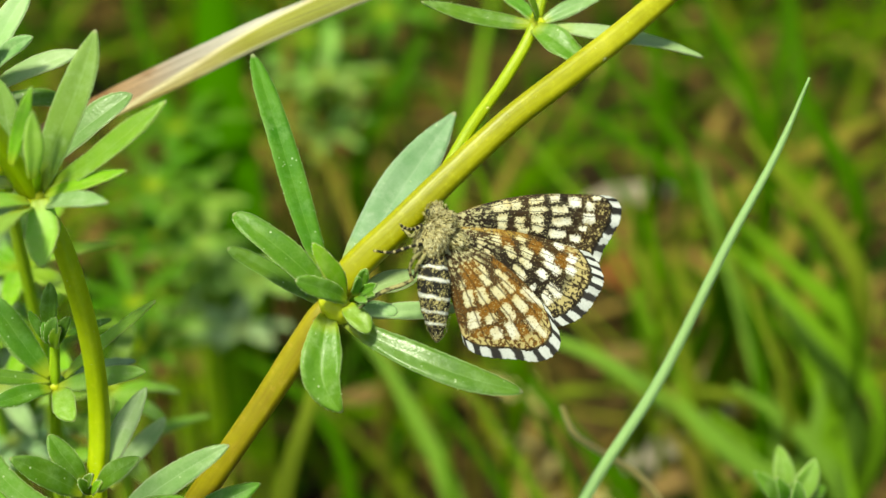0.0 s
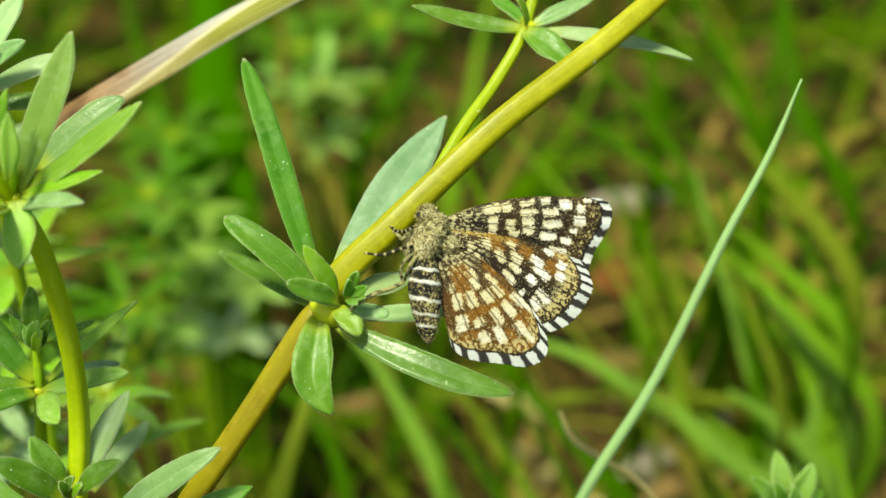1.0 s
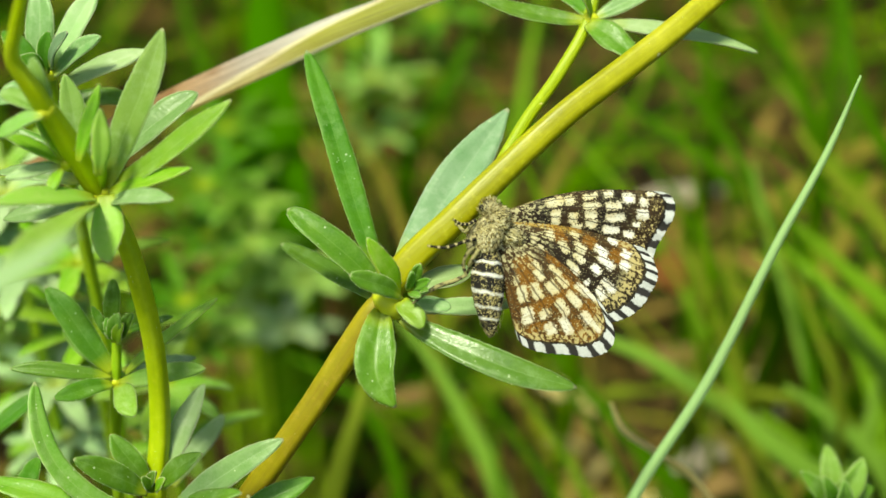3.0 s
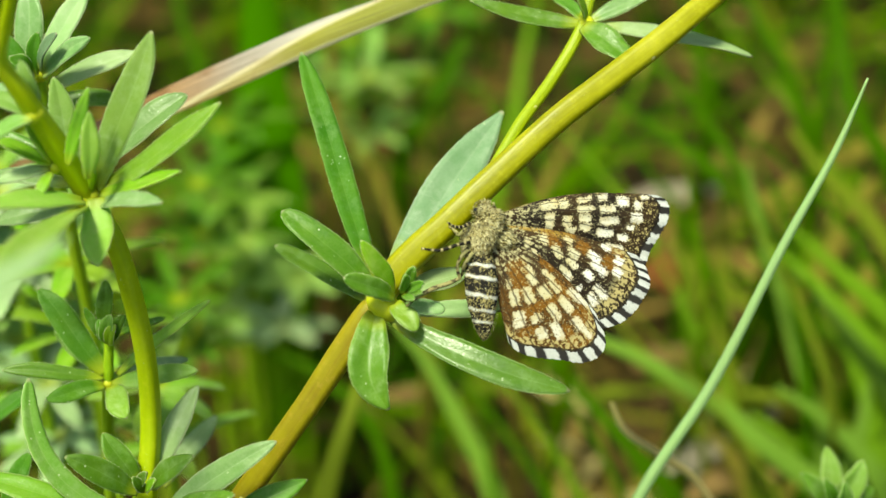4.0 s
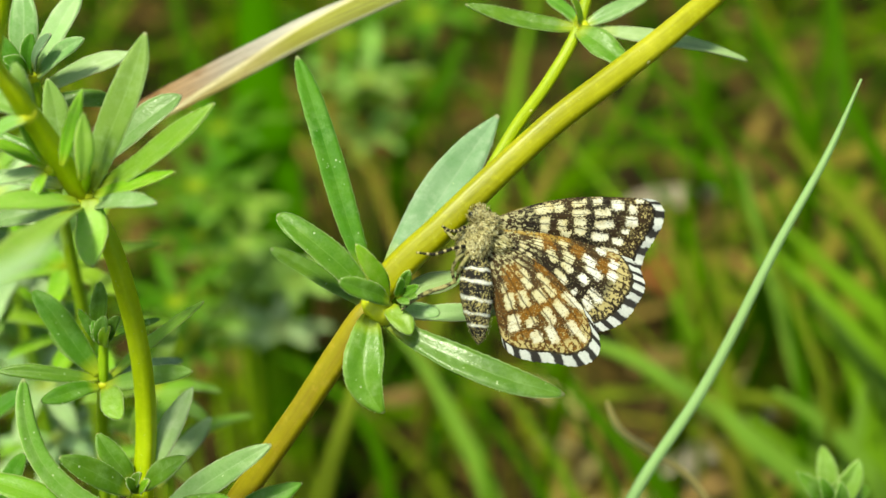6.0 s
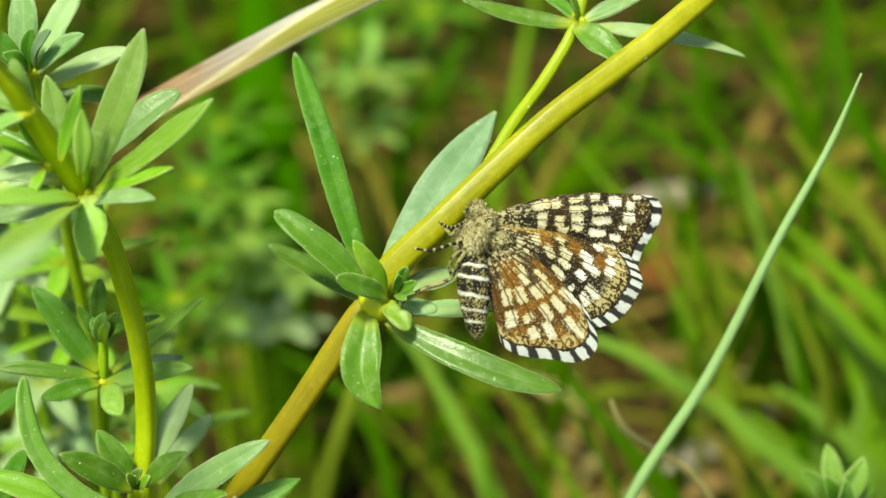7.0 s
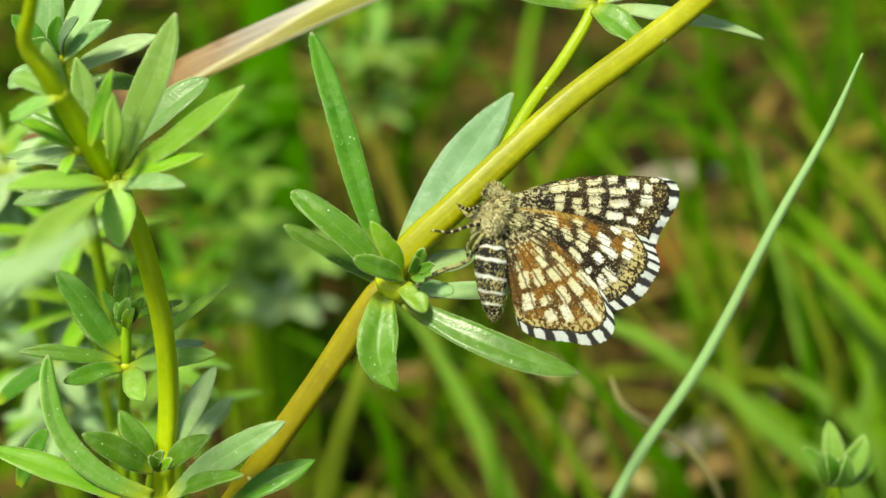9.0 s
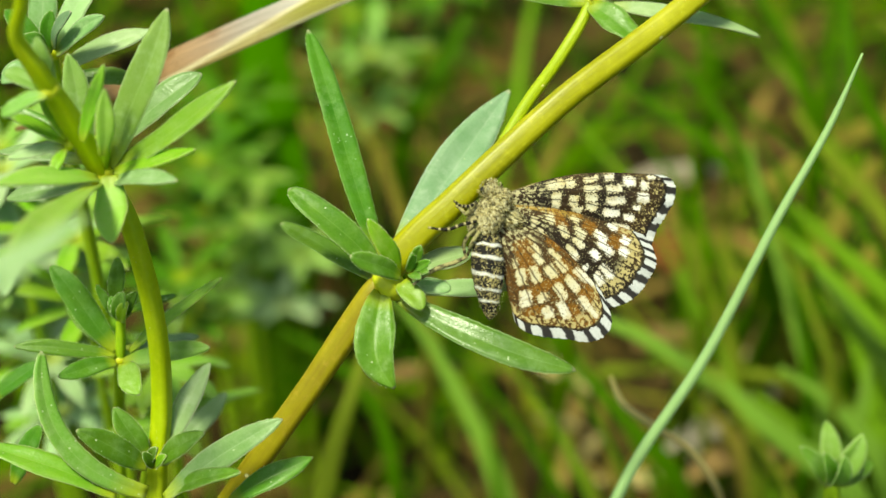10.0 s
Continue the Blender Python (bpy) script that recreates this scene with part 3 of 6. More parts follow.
# ---- main bedstraw plant ----
def main_plant():
    foot = rooted((-20.25, -26.72, -7.00), (-14, 0, 0))
    p = thing("bedstraw_plant", at(foot[0]), "thick olive-yellow bedstraw stalk with narrow green leaves, leaning", "plant", "bedstraw plants")
    tube(p, foot + [(-20.15, -26.79, -7.00), (-15.30, -19.37, -3.00), (-9.95, -11.76, -1.00), (-5.33, -5.00, 0.00), (-4.40, -3.75, 0.10)], [1.5, 1.3, 1.05, 0.98, 0.97, 1.10, 0.88], STEM_RUSSET, steps=70, label="russet-tinged lower stalk")
    tube(p, [(-4.90, -4.45, 0.00), (-3.50, -2.17, 0.00), (0.67, 1.96, 0.00), (4.86, 6.03, -0.50), (9.10, 9.85, -1.00), (13.44, 13.18, -2.00), (17.86, 16.66, -3.00), (20.99, 19.34, -4.00), (29.53, 27.50, -8.00), (39.44, 37.26, -16.00)],
         [0.95, 1.17, 1.13, 1.04, 1.00, 1.00, 0.96, 0.92, 0.83, 0.50], STEM_OLIVE, steps=90)
    stem_hair(p, [(-5.59, -5.17, 0.00), (-3.50, -2.17, 0.00), (0.67, 1.96, 0.00), (4.86, 6.03, -0.50), (9.10, 9.85, -1.00), (13.44, 13.18, -2.00), (17.86, 16.66, -3.00), (20.99, 19.34, -4.00)], [1.17, 1.17, 1.13, 1.04, 1.00, 1.00, 0.96, 0.92], 90, 3)
    stem_hair(p, [(-15.30, -19.37, -3.00), (-9.95, -11.76, -1.00), (-5.33, -5.00, 0.00)], [1.0, 0.98, 0.99], 50, 4)
    blob("node", (-4.20, -4.20, 1.00), (1.45, 1.02, 1.45), NODE_MAT, p, turn=-45, rough=0.12)
    leaf(p, (-4.60, -3.31, -0.50), (-10.71, 15.00, -4.00), 2.30, LEAF_DEEP, bow=0.6, side=-0.28, facing=(0.35, 0.2, 1), blunt=0.8)
    leaf(p, (-3.57, -2.08, -2.00), (4.86, 10.65, -6.00), 4.17, LEAF_PALE, bow=-0.5, side=-0.25, facing=(-0.25, 0.1, 1), blunt=0.25)
    leaf(p, (-4.65, -3.69, 0.50), (-11.60, 2.68, 1.00), 2.50, LEAF_TOP, bow=0.8, facing=(0.2, 0.5, 1), blunt=0.9)
    leaf(p, (-5.05, -4.30, -1.00), (-13.07, 0.18, -7.00), 1.75, LEAF_DEEP, bow=-0.6, side=0.6, facing=(0.2, 0.7, 1), blunt=0.9)
    leaf(p, (-3.51, -3.31, 2.00), (-5.62, 0.52, 4.50), 1.58, LEAF_YOUNG, bow=0.3, facing=(0.5, 0.1, 1), blunt=0.3)
    leaf(p, (-3.43, -3.64, 2.00), (-6.82, -2.10, 5.00), 1.67, LEAF_TOP, bow=0.4, facing=(0, 0.3, 1), blunt=0.7)
    leaf(p, (-4.77, -4.89, 1.50), (-3.66, -11.55, 3.50), 3.34, LEAF_TOP, bow=0.4, side=1.0, facing=(0.1, 0.5, 1), blunt=0.3, neck=0.45, fold=0.35)
    leaf(p, (-3.47, -5.24, 1.00), (9.26, -10.28, 3.00), 2.42, LEAF_GLOSS, bow=1.0, side=0.9, facing=(-0.06, 0.42, 1), blunt=0.75, fold=0.16)
    leaf(p, (-3.25, -4.15, 2.20), (-1.75, -6.00, 3.60), 1.75, LEAF_MID, bow=0.25, facing=(0.3, 0.1, 1), blunt=0.6, neck=0.65)
    leaf(p, (-2.70, -4.78, 0.00), (5.55, -4.33, -2.00), 1.60, LEAF_LIT_PALE, bow=-0.2, facing=(0, 0.5, 1), blunt=0.4)
    leaf(p, (-2.75, -3.50, 0.00), (2.04, -1.83, -2.00), 2.08, LEAF_LIT_PALE, bow=0.2, facing=(0, 0.7, 1), blunt=0.5)
    leaf(p, (-2.97, -4.50, 1.00), (0.33, -4.56, 1.50), 1.42, LEAF_BLUE, bow=0.3, facing=(0, 0.6, 1), blunt=0.8)
    for b, t, w in (((-2.53, -2.90, 2.20), (-1.85, -1.33, 3.40), 24), ((-2.44, -3.22, 2.40), (-1.13, -2.45, 3.60), 20), ((-2.76, -3.21, 2.60), (-2.49, -1.88, 3.90), 20),
                    ((-2.28, -3.46, 2.40), (-1.28, -3.25, 3.80), 18), ((-2.68, -3.53, 2.80), (-1.84, -3.72, 4.20), 18)):
        leaf(p, b, t, w * 0.0417, LEAF_TOP, name="bud_leaf", facing=(0.3, 0.4, 1), fold=0.4, steps=16, teeth=0.02, label="tiny green bud leaf")
    # side branch with its own whorl
    tube(p, [(3.95, 5.93, -0.80), (6.01, 9.33, -2.20), (8.71, 13.14, -4.00), (10.77, 16.76, -5.00), (11.75, 19.71, -6.00), (13.10, 23.90, -8.00)], [0.46, 0.50, 0.50, 0.46, 0.46, 0.33], STEM_BRANCH, name="side_branch", around=12, steps=40)
    blob("node", (11.24, 17.38, -5.30), (0.71, 0.71, 0.71), NODE_MAT, p)
    leaf(p, (10.94, 17.29, -5.00), (2.25, 18.95, -4.00), 1.83, LEAF_TOP, bow=-0.5, facing=(0, 0.5, 1), blunt=0.3)
    leaf(p, (11.08, 17.05, -4.60), (14.36, 14.06, -2.50), 2.50, LEAF_TOP, bow=0.2, facing=(0, 0.3, 1), blunt=0.7, neck=0.5)
    leaf(p, (11.70, 17.28, -5.50), (24.62, 15.03, -7.00), 1.75, LEAF_LIT_PALE, bow=0.6, facing=(0, 0.6, 1), blunt=0.25)
    leaf(p, (11.52, 17.55, -5.50), (16.61, 19.84, -6.00), 1.58, LEAF_BLUE, bow=0.2, facing=(0, 0.5, 1), blunt=0.4)
    leaf(p, (11.14, 17.72, -6.00), (8.73, 20.39, -8.00), 1.50, LEAF_TOP, bow=0.2, facing=(0.2, 0.5, 1), blunt=0.5)
    leaf(p, (11.21, 17.64, -5.00), (10.22, 19.28, -3.00), 1.00, LEAF_YOUNG, bow=0.2, facing=(0.3, 0.5, 1), blunt=0.5)
    return p


main_plant()


# ---- plants beside it ----
def left_plant():
    foot = rooted((-22.63, -18.60, -4.00), (3, 0, 0))
    p = thing("bedstraw_plant", at((-22.63, -19.03, -4.00)), "young green bedstraw stalk, curved, with a wide whorl of pale leaves", "plant", "bedstraw plants")
    tube(p, foot + [(-22.63, -18.60, -4.00), (-22.12, -13.70, -3.00), (-21.98, -8.80, -1.00), (-22.62, -3.47, 1.00), (-23.79, 1.25, 3.00), (-25.07, 3.56, 4.00)], [0.8, 0.75, 0.75, 0.75, 0.71, 0.71, 0.67, 0.63], STEM_GREEN, steps=70)
    tube(p, [(-24.99, 3.48, 4.00), (-26.20, 6.91, 7.50), (-27.45, 9.99, 11.00), (-28.30, 11.95, 13.00), (-27.45, 13.50, 15.00), (-26.40, 15.30, 17.00), (-25.50, 17.60, 19.00)], [0.66, 0.78, 0.62, 0.46, 0.40, 0.36, 0.34], STEM_GREEN, steps=60)
    stem_hair(p, [(-22.63, -18.60, -4.00), (-22.12, -13.70, -3.00), (-21.98, -8.80, -1.00), (-22.62, -3.47, 1.00), (-23.79, 1.25, 3.00), (-25.07, 3.56, 4.00)], [0.75, 0.75, 0.71, 0.71, 0.67, 0.63], 60, 5)
    blob("node", (-24.99, 3.56, 4.00), (1.00, 0.83, 0.92), NODE_MAT, p, turn=30)
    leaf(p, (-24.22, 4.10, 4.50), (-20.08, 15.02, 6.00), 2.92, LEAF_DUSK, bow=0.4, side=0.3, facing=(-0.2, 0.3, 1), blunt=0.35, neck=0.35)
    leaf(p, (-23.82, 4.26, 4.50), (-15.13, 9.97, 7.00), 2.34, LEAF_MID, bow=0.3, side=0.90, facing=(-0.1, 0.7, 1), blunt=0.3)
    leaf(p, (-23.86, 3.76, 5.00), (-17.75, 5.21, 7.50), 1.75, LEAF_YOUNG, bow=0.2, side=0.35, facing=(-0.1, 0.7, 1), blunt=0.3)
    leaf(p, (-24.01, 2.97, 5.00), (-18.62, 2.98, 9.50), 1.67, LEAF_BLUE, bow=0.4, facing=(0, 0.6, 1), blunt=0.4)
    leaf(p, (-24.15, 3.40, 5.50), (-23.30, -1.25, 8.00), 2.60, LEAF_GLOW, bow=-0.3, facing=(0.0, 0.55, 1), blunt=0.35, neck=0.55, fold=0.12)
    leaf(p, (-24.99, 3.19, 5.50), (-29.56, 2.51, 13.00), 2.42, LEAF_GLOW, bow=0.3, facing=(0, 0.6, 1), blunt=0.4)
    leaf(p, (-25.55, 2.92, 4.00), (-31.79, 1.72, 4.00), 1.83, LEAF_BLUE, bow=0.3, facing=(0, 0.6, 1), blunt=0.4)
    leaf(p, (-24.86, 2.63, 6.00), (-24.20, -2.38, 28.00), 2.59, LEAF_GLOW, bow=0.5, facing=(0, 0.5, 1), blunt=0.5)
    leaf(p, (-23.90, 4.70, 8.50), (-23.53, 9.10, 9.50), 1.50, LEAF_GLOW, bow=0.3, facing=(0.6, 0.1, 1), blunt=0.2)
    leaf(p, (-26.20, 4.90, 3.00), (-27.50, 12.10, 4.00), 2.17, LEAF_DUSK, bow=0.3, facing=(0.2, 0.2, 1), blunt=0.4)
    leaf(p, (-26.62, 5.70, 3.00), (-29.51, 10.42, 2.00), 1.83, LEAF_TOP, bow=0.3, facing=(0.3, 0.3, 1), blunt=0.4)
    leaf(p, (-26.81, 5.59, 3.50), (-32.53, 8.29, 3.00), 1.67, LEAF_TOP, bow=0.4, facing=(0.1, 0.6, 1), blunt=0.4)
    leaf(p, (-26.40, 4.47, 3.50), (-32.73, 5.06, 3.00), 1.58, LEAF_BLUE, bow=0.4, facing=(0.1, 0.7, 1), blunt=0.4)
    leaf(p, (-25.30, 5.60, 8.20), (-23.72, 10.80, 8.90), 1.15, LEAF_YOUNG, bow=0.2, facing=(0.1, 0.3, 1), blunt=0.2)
    # young leaves of a side bud on the stalk
    blob("node", (-26.70, 5.60, 6.60), (0.55, 0.50, 0.50), NODE_MAT, p, turn=30)
    for b, t, w, mat in (((-26.80, 5.70, 7.00), (-30.20, 7.30, 8.50), 1.25, LEAF_YOUNG), ((-26.70, 5.90, 7.00), (-28.40, 9.30, 7.60), 1.35, LEAF_YOUNG), ((-26.90, 5.30, 7.00), (-30.40, 4.40, 8.00), 1.20, LEAF_LIT_PALE),
                         ((-26.70, 5.10, 7.20), (-27.40, 3.20, 8.40), 0.95, LEAF_YOUNG)):
        leaf(p, b, t, w, mat, bow=0.2, facing=(0.1, 0.6, 1), blunt=0.3)
    # small leaves at the upper joint
    blob("node", (-27.04, 8.86, 10.00), (0.71, 0.63, 0.67), NODE_MAT, p, turn=30)
    for b, t, w in (((-27.19, 8.75, 10.00), (-30.30, 10.21, 9.00), 36), ((-27.04, 8.48, 10.50), (-30.19, 7.17, 10.00), 34), ((-26.96, 9.13, 10.00), (-27.63, 12.29, 11.00), 28)):
        leaf(p, b, t, w * 0.0417, LEAF_DUSK, bow=0.3, facing=(0.1, 0.6, 1), blunt=0.5)
    tube(p, [(-24.93, 3.72, 4.20), (-24.40, 5.16, 5.50), (-24.34, 6.67, 6.50)], [0.38, 0.33, 0.21], STEM_THIN, name="side_shoot", around=10, steps=14)
    return p


def back_whorl():
    foot = rooted((-31.07, 1.00, -14.00), (-3, 0, 0))
    p = thing("bedstraw_plant", at((-31.07, 1.00, -14.00)), "bluish green bedstraw shoot with a dense leafy tip", "plant", "bedstraw plants")
    tube(p, foot + [(-31.07, 1.00, -14.00), (-31.02, 7.70, -8.00), (-31.17, 13.18, -5.00)], [0.5, 0.5, 0.50, 0.46, 0.42], STEM_THIN, around=12, steps=40)
    blob("node", (-31.17, 13.26, -5.00), (0.58, 0.58, 0.58), NODE_MAT, p)
    for b, t, w, mat in (((-30.61, 13.40, -4.00), (-27.14, 19.73, -4.00), 56, LEAF_LIT_PALE), ((-30.15, 13.01, -3.00), (-26.15, 15.62, -1.00), 40, LEAF_BLUE), ((-30.00, 12.10, -4.00), (-23.33, 14.96, -4.00), 48, LEAF_LIT_PALE),
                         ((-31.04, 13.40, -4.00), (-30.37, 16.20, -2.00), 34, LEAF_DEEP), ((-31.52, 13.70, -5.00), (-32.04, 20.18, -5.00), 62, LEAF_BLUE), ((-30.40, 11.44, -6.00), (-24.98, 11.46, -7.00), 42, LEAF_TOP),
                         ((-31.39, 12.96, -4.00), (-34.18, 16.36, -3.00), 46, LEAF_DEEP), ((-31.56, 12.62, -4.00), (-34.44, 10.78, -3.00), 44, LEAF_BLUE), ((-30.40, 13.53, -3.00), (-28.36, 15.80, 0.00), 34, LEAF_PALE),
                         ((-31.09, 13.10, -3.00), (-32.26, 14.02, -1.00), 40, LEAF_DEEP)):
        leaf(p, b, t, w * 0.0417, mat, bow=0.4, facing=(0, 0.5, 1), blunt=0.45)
    tube(p, [(-30.89, 6.41, -9.00), (-27.75, 6.83, -5.00), (-25.51, 6.27, -3.00)], [0.29, 0.25, 0.21], STEM_THIN, name="side_shoot", around=10, steps=14)
    leaf(p, (-25.59, 6.14, -3.00), (-19.28, 11.59, -3.00), 2.92, LEAF_BLUE, bow=0.5, facing=(-0.1, 0.6, 1), blunt=0.55, fold=0.3)
    return p


def small_shoot():
    foot = rooted((-27.09, -16.46, -10.00), (2, 0, 0))
    p = thing("bedstraw_plant", at((-27.09, -17.38, -10.00)), "small bright green bedstraw shoot with a leafy bud", "plant", "bedstraw plants")
    tube(p, foot + [(-27.09, -16.46, -10.00), (-26.07, -11.44, -6.00), (-25.49, -6.89, -4.00)], [0.4, 0.4, 0.42, 0.42, 0.33], STEM_THIN, around=12, steps=40)
    blob("node", (-25.95, -10.60, -5.50), (0.54, 0.50, 0.54), NODE_MAT, p)
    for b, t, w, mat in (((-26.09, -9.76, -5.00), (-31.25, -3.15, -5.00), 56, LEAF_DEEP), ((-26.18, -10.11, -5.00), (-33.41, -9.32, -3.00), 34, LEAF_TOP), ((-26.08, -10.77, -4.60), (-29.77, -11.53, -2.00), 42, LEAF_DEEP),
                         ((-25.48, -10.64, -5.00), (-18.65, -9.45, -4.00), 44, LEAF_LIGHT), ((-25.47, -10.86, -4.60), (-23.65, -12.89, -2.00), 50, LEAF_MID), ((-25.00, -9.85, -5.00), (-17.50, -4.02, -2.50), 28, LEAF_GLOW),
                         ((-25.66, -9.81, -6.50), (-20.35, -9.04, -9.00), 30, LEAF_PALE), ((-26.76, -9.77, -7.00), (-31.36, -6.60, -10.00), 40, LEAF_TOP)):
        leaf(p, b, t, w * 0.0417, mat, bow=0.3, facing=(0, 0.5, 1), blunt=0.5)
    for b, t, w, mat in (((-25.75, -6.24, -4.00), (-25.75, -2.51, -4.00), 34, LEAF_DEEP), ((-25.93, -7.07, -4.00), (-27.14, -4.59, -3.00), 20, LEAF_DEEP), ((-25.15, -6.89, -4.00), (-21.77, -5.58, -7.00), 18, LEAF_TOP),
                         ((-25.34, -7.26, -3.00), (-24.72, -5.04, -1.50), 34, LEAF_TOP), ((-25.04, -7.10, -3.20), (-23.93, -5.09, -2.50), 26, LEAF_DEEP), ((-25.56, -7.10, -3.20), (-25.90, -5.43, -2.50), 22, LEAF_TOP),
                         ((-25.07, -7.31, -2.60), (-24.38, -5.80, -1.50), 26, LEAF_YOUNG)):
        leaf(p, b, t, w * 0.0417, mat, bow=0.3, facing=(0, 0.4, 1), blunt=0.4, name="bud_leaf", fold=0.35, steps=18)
    return p


def low_whorl():
    foot = rooted((-23.60, -18.96, -6.00), (5, 0, 0))
    p = thing("bedstraw_plant", at((-23.60, -20.28, -6.00)), "low bedstraw whorl of broad green leaves round a small bud", "plant", "bedstraw plants")
    tube(p, foot + [(-23.60, -18.96, -6.00), (-22.89, -17.99, -4.00)], [0.5, 0.5, 0.50, 0.42], STEM_THIN, around=12, steps=30)
    for b, t, w, mat, bow in (((-21.94, -17.39, -4.00), (-18.82, -10.72, -5.00), 50, LEAF_LIT_PALE, 0.4), ((-21.86, -17.99, -2.00), (-18.26, -15.39, 0.00), 46, LEAF_TOP, 0.5), ((-22.97, -18.33, -2.00), (-27.54, -15.23, 1.00), 52, LEAF_DEEP, 0.4),
                              ((-23.19, -17.82, -3.00), (-25.52, -13.91, -2.00), 48, LEAF_TOP, 0.4), ((-22.63, -18.07, -2.00), (-21.77, -16.55, 0.00), 24, LEAF_TOP, 0.2), ((-22.32, -18.22, -1.40), (-22.85, -16.89, 0.00), 20, LEAF_DEEP, 0.2),
                              ((-22.65, -19.30, -10.00), (-18.60, -13.90, -12.00), 44, LEAF_LIT_PALE, 0.3), ((-21.98, -18.15, -1.00), (-20.89, -16.97, 1.00), 22, LEAF_YOUNG, 0.1)):
        leaf(p, b, t, w * 0.0417, mat, bow=bow, facing=(0, 0.5, 1), blunt=0.45)
    leaf(p, (-33.88, -20.31, -5.00), (-31.52, -15.65, -4.00), 1.92, LEAF_DEEP, bow=0.3, facing=(0, 0.5, 1))
    leaf(p, (-25.02, -20.38, -1.00), (-34.78, -16.55, 0.00), 2.17, LEAF_MID, bow=0.6, facing=(0, 0.8, 1))
    leaf(p, (-36.64, -14.36, -8.00), (-32.98, -11.31, -9.00), 1.67, LEAF_DEEP, bow=0.3, facing=(0, 0.5, 1))
    leaf(p, (-22.95, -20.30, -2.00), (-30.45, -9.55, 0.00), 1.80, LEAF_SPECK, bow=0.3, side=-2.7, facing=(0.2, 0.5, 1), blunt=1.0, neck=0.7)
    return p


def front_sprig():
    foot = rooted((-19.12, -21.86, -1.00), (0, 0, 0))
    p = thing("bedstraw_sprig", at(foot[0]), "low green bedstraw sprig in front of the thick stalk", "plant", "bedstraw plants")
    tube(p, foot + [(-19.12, -21.86, -1.00), (-19.98, -19.03, 1.00)], [0.4, 0.4, 0.38, 0.29], STEM_THIN, around=12, steps=24)
    leaf(p, (-20.46, -19.88, 1.50), (-11.73, -13.88, 3.00), 2.42, LEAF_BLUE, bow=0.5, facing=(0.1, 0.8, 1), blunt=0.45)
    leaf(p, (-19.64, -19.47, 1.50), (-14.42, -17.40, 5.00), 1.92, LEAF_TOP, bow=0.5, facing=(0, 0.9, 1), blunt=0.45)
    leaf(p, (-16.01, -20.60, 0.00), (-9.94, -17.31, -1.00), 2.08, LEAF_TOP, bow=0.5, facing=(0.1, 0.7, 1), blunt=0.3)
    return p


def near_sprig():
    """A leaf close before the lens, pale sky sheen put into its colour, on a stalk that stands beside the view."""
    foot = rooted((-22.05, -8.13, 46.00), (-6, 0, 0))
    p = thing("bedstraw_sprig", at((-22.05, -8.13, 46.00)), "pale bedstraw leaves on a slender stalk, sky sheen in their colour", "plant", "bedstraw plants")
    tube(p, foot + [(-22.05, -8.13, 46.00), (-21.14, -4.50, 46.00)], [0.5, 0.5, 0.5, 0.4], STEM_THIN, around=12, steps=24)
    leaf(p, (-21.14, -4.50, 46.00), (-18.19, 0.44, 34.00), 2.1, LEAF_LIT_PALE, bow=0.4, facing=(0, 0.6, 1), blunt=0.4)
    leaf(p, (-21.14, -4.50, 46.00), (-19.80, -0.92, 44.00), 1.8, LEAF_LIT_PALE, bow=0.4, facing=(0, 0.6, 1), blunt=0.4)
    leaf(p, (-21.14, -4.50, 46.00), (-23.63, -2.69, 46.00), 1.8, LEAF_LIT_PALE, bow=0.4, facing=(0, 0.6, 1), blunt=0.4)
    return p


def corner_sprig():
    foot = rooted((34.40, -24.74, -19.00), (0, 0, 0))
    p = thing("bedstraw_sprig", at((34.40, -24.74, -19.00)), "small bright green shoot tip among the grass", "plant", "bedstraw plants")
    tube(p, foot + [(34.40, -24.74, -19.00), (34.02, -22.32, -18.00)], [0.5, 0.5, 0.79, 0.69], STEM_THIN, around=12, steps=24)
    for b, t, w, mat in (((33.92, -22.56, -18.00), (33.53, -17.35, -18.00), 48, LEAF_LIGHT), ((34.12, -22.47, -17.00), (35.79, -18.06, -15.00), 56, LEAF_LIGHT), ((33.53, -22.66, -18.00), (30.79, -19.28, -16.00), 40, LEAF_TOP),
                         ((33.54, -22.47, -16.00), (33.28, -19.37, -12.00), 44, LEAF_LIGHT), ((33.16, -22.47, -16.00), (31.93, -19.26, -13.00), 40, LEAF_TOP), ((34.71, -22.81, -18.00), (37.56, -20.99, -18.00), 40, LEAF_TOP)):
        leaf(p, b, t, w * 0.0417 * 1.05, mat, bow=0.6, facing=(0, 0.4, 1), blunt=0.3, fold=0.4, neck=0.5)
    return p


LEFT, BACK, SHOOT, LOW, CORNER = left_plant(), back_whorl(), small_shoot(), low_whorl(), corner_sprig()
front_sprig()
NEAR = near_sprig()


# ---- near grass and dry blades ----
def pale_blade():
    foot = rooted((15.01, -24.42, -14.00), (0, 0, 0))
    b = ribbon(foot + [(15.01, -24.42, -14.00), (16.53, -20.91, -13.00), (21.91, -11.42, -10.00), (27.22, 0.71, -6.00), (30.61, 7.76, -4.00), (32.55, 12.71, -3.00)], [0.8, 0.8, 0.96, 0.96, 0.88, 0.71, 0.54, 0.17],
               GRASS_PALE, facing=(-0.2, 0.3, 1), fold=-0.7, steps=60, origin=(15.01, -24.42, -14.00))
    return tagged(b, "pale green narrow grass blade standing at a slant", "grass blade", "grass blades")


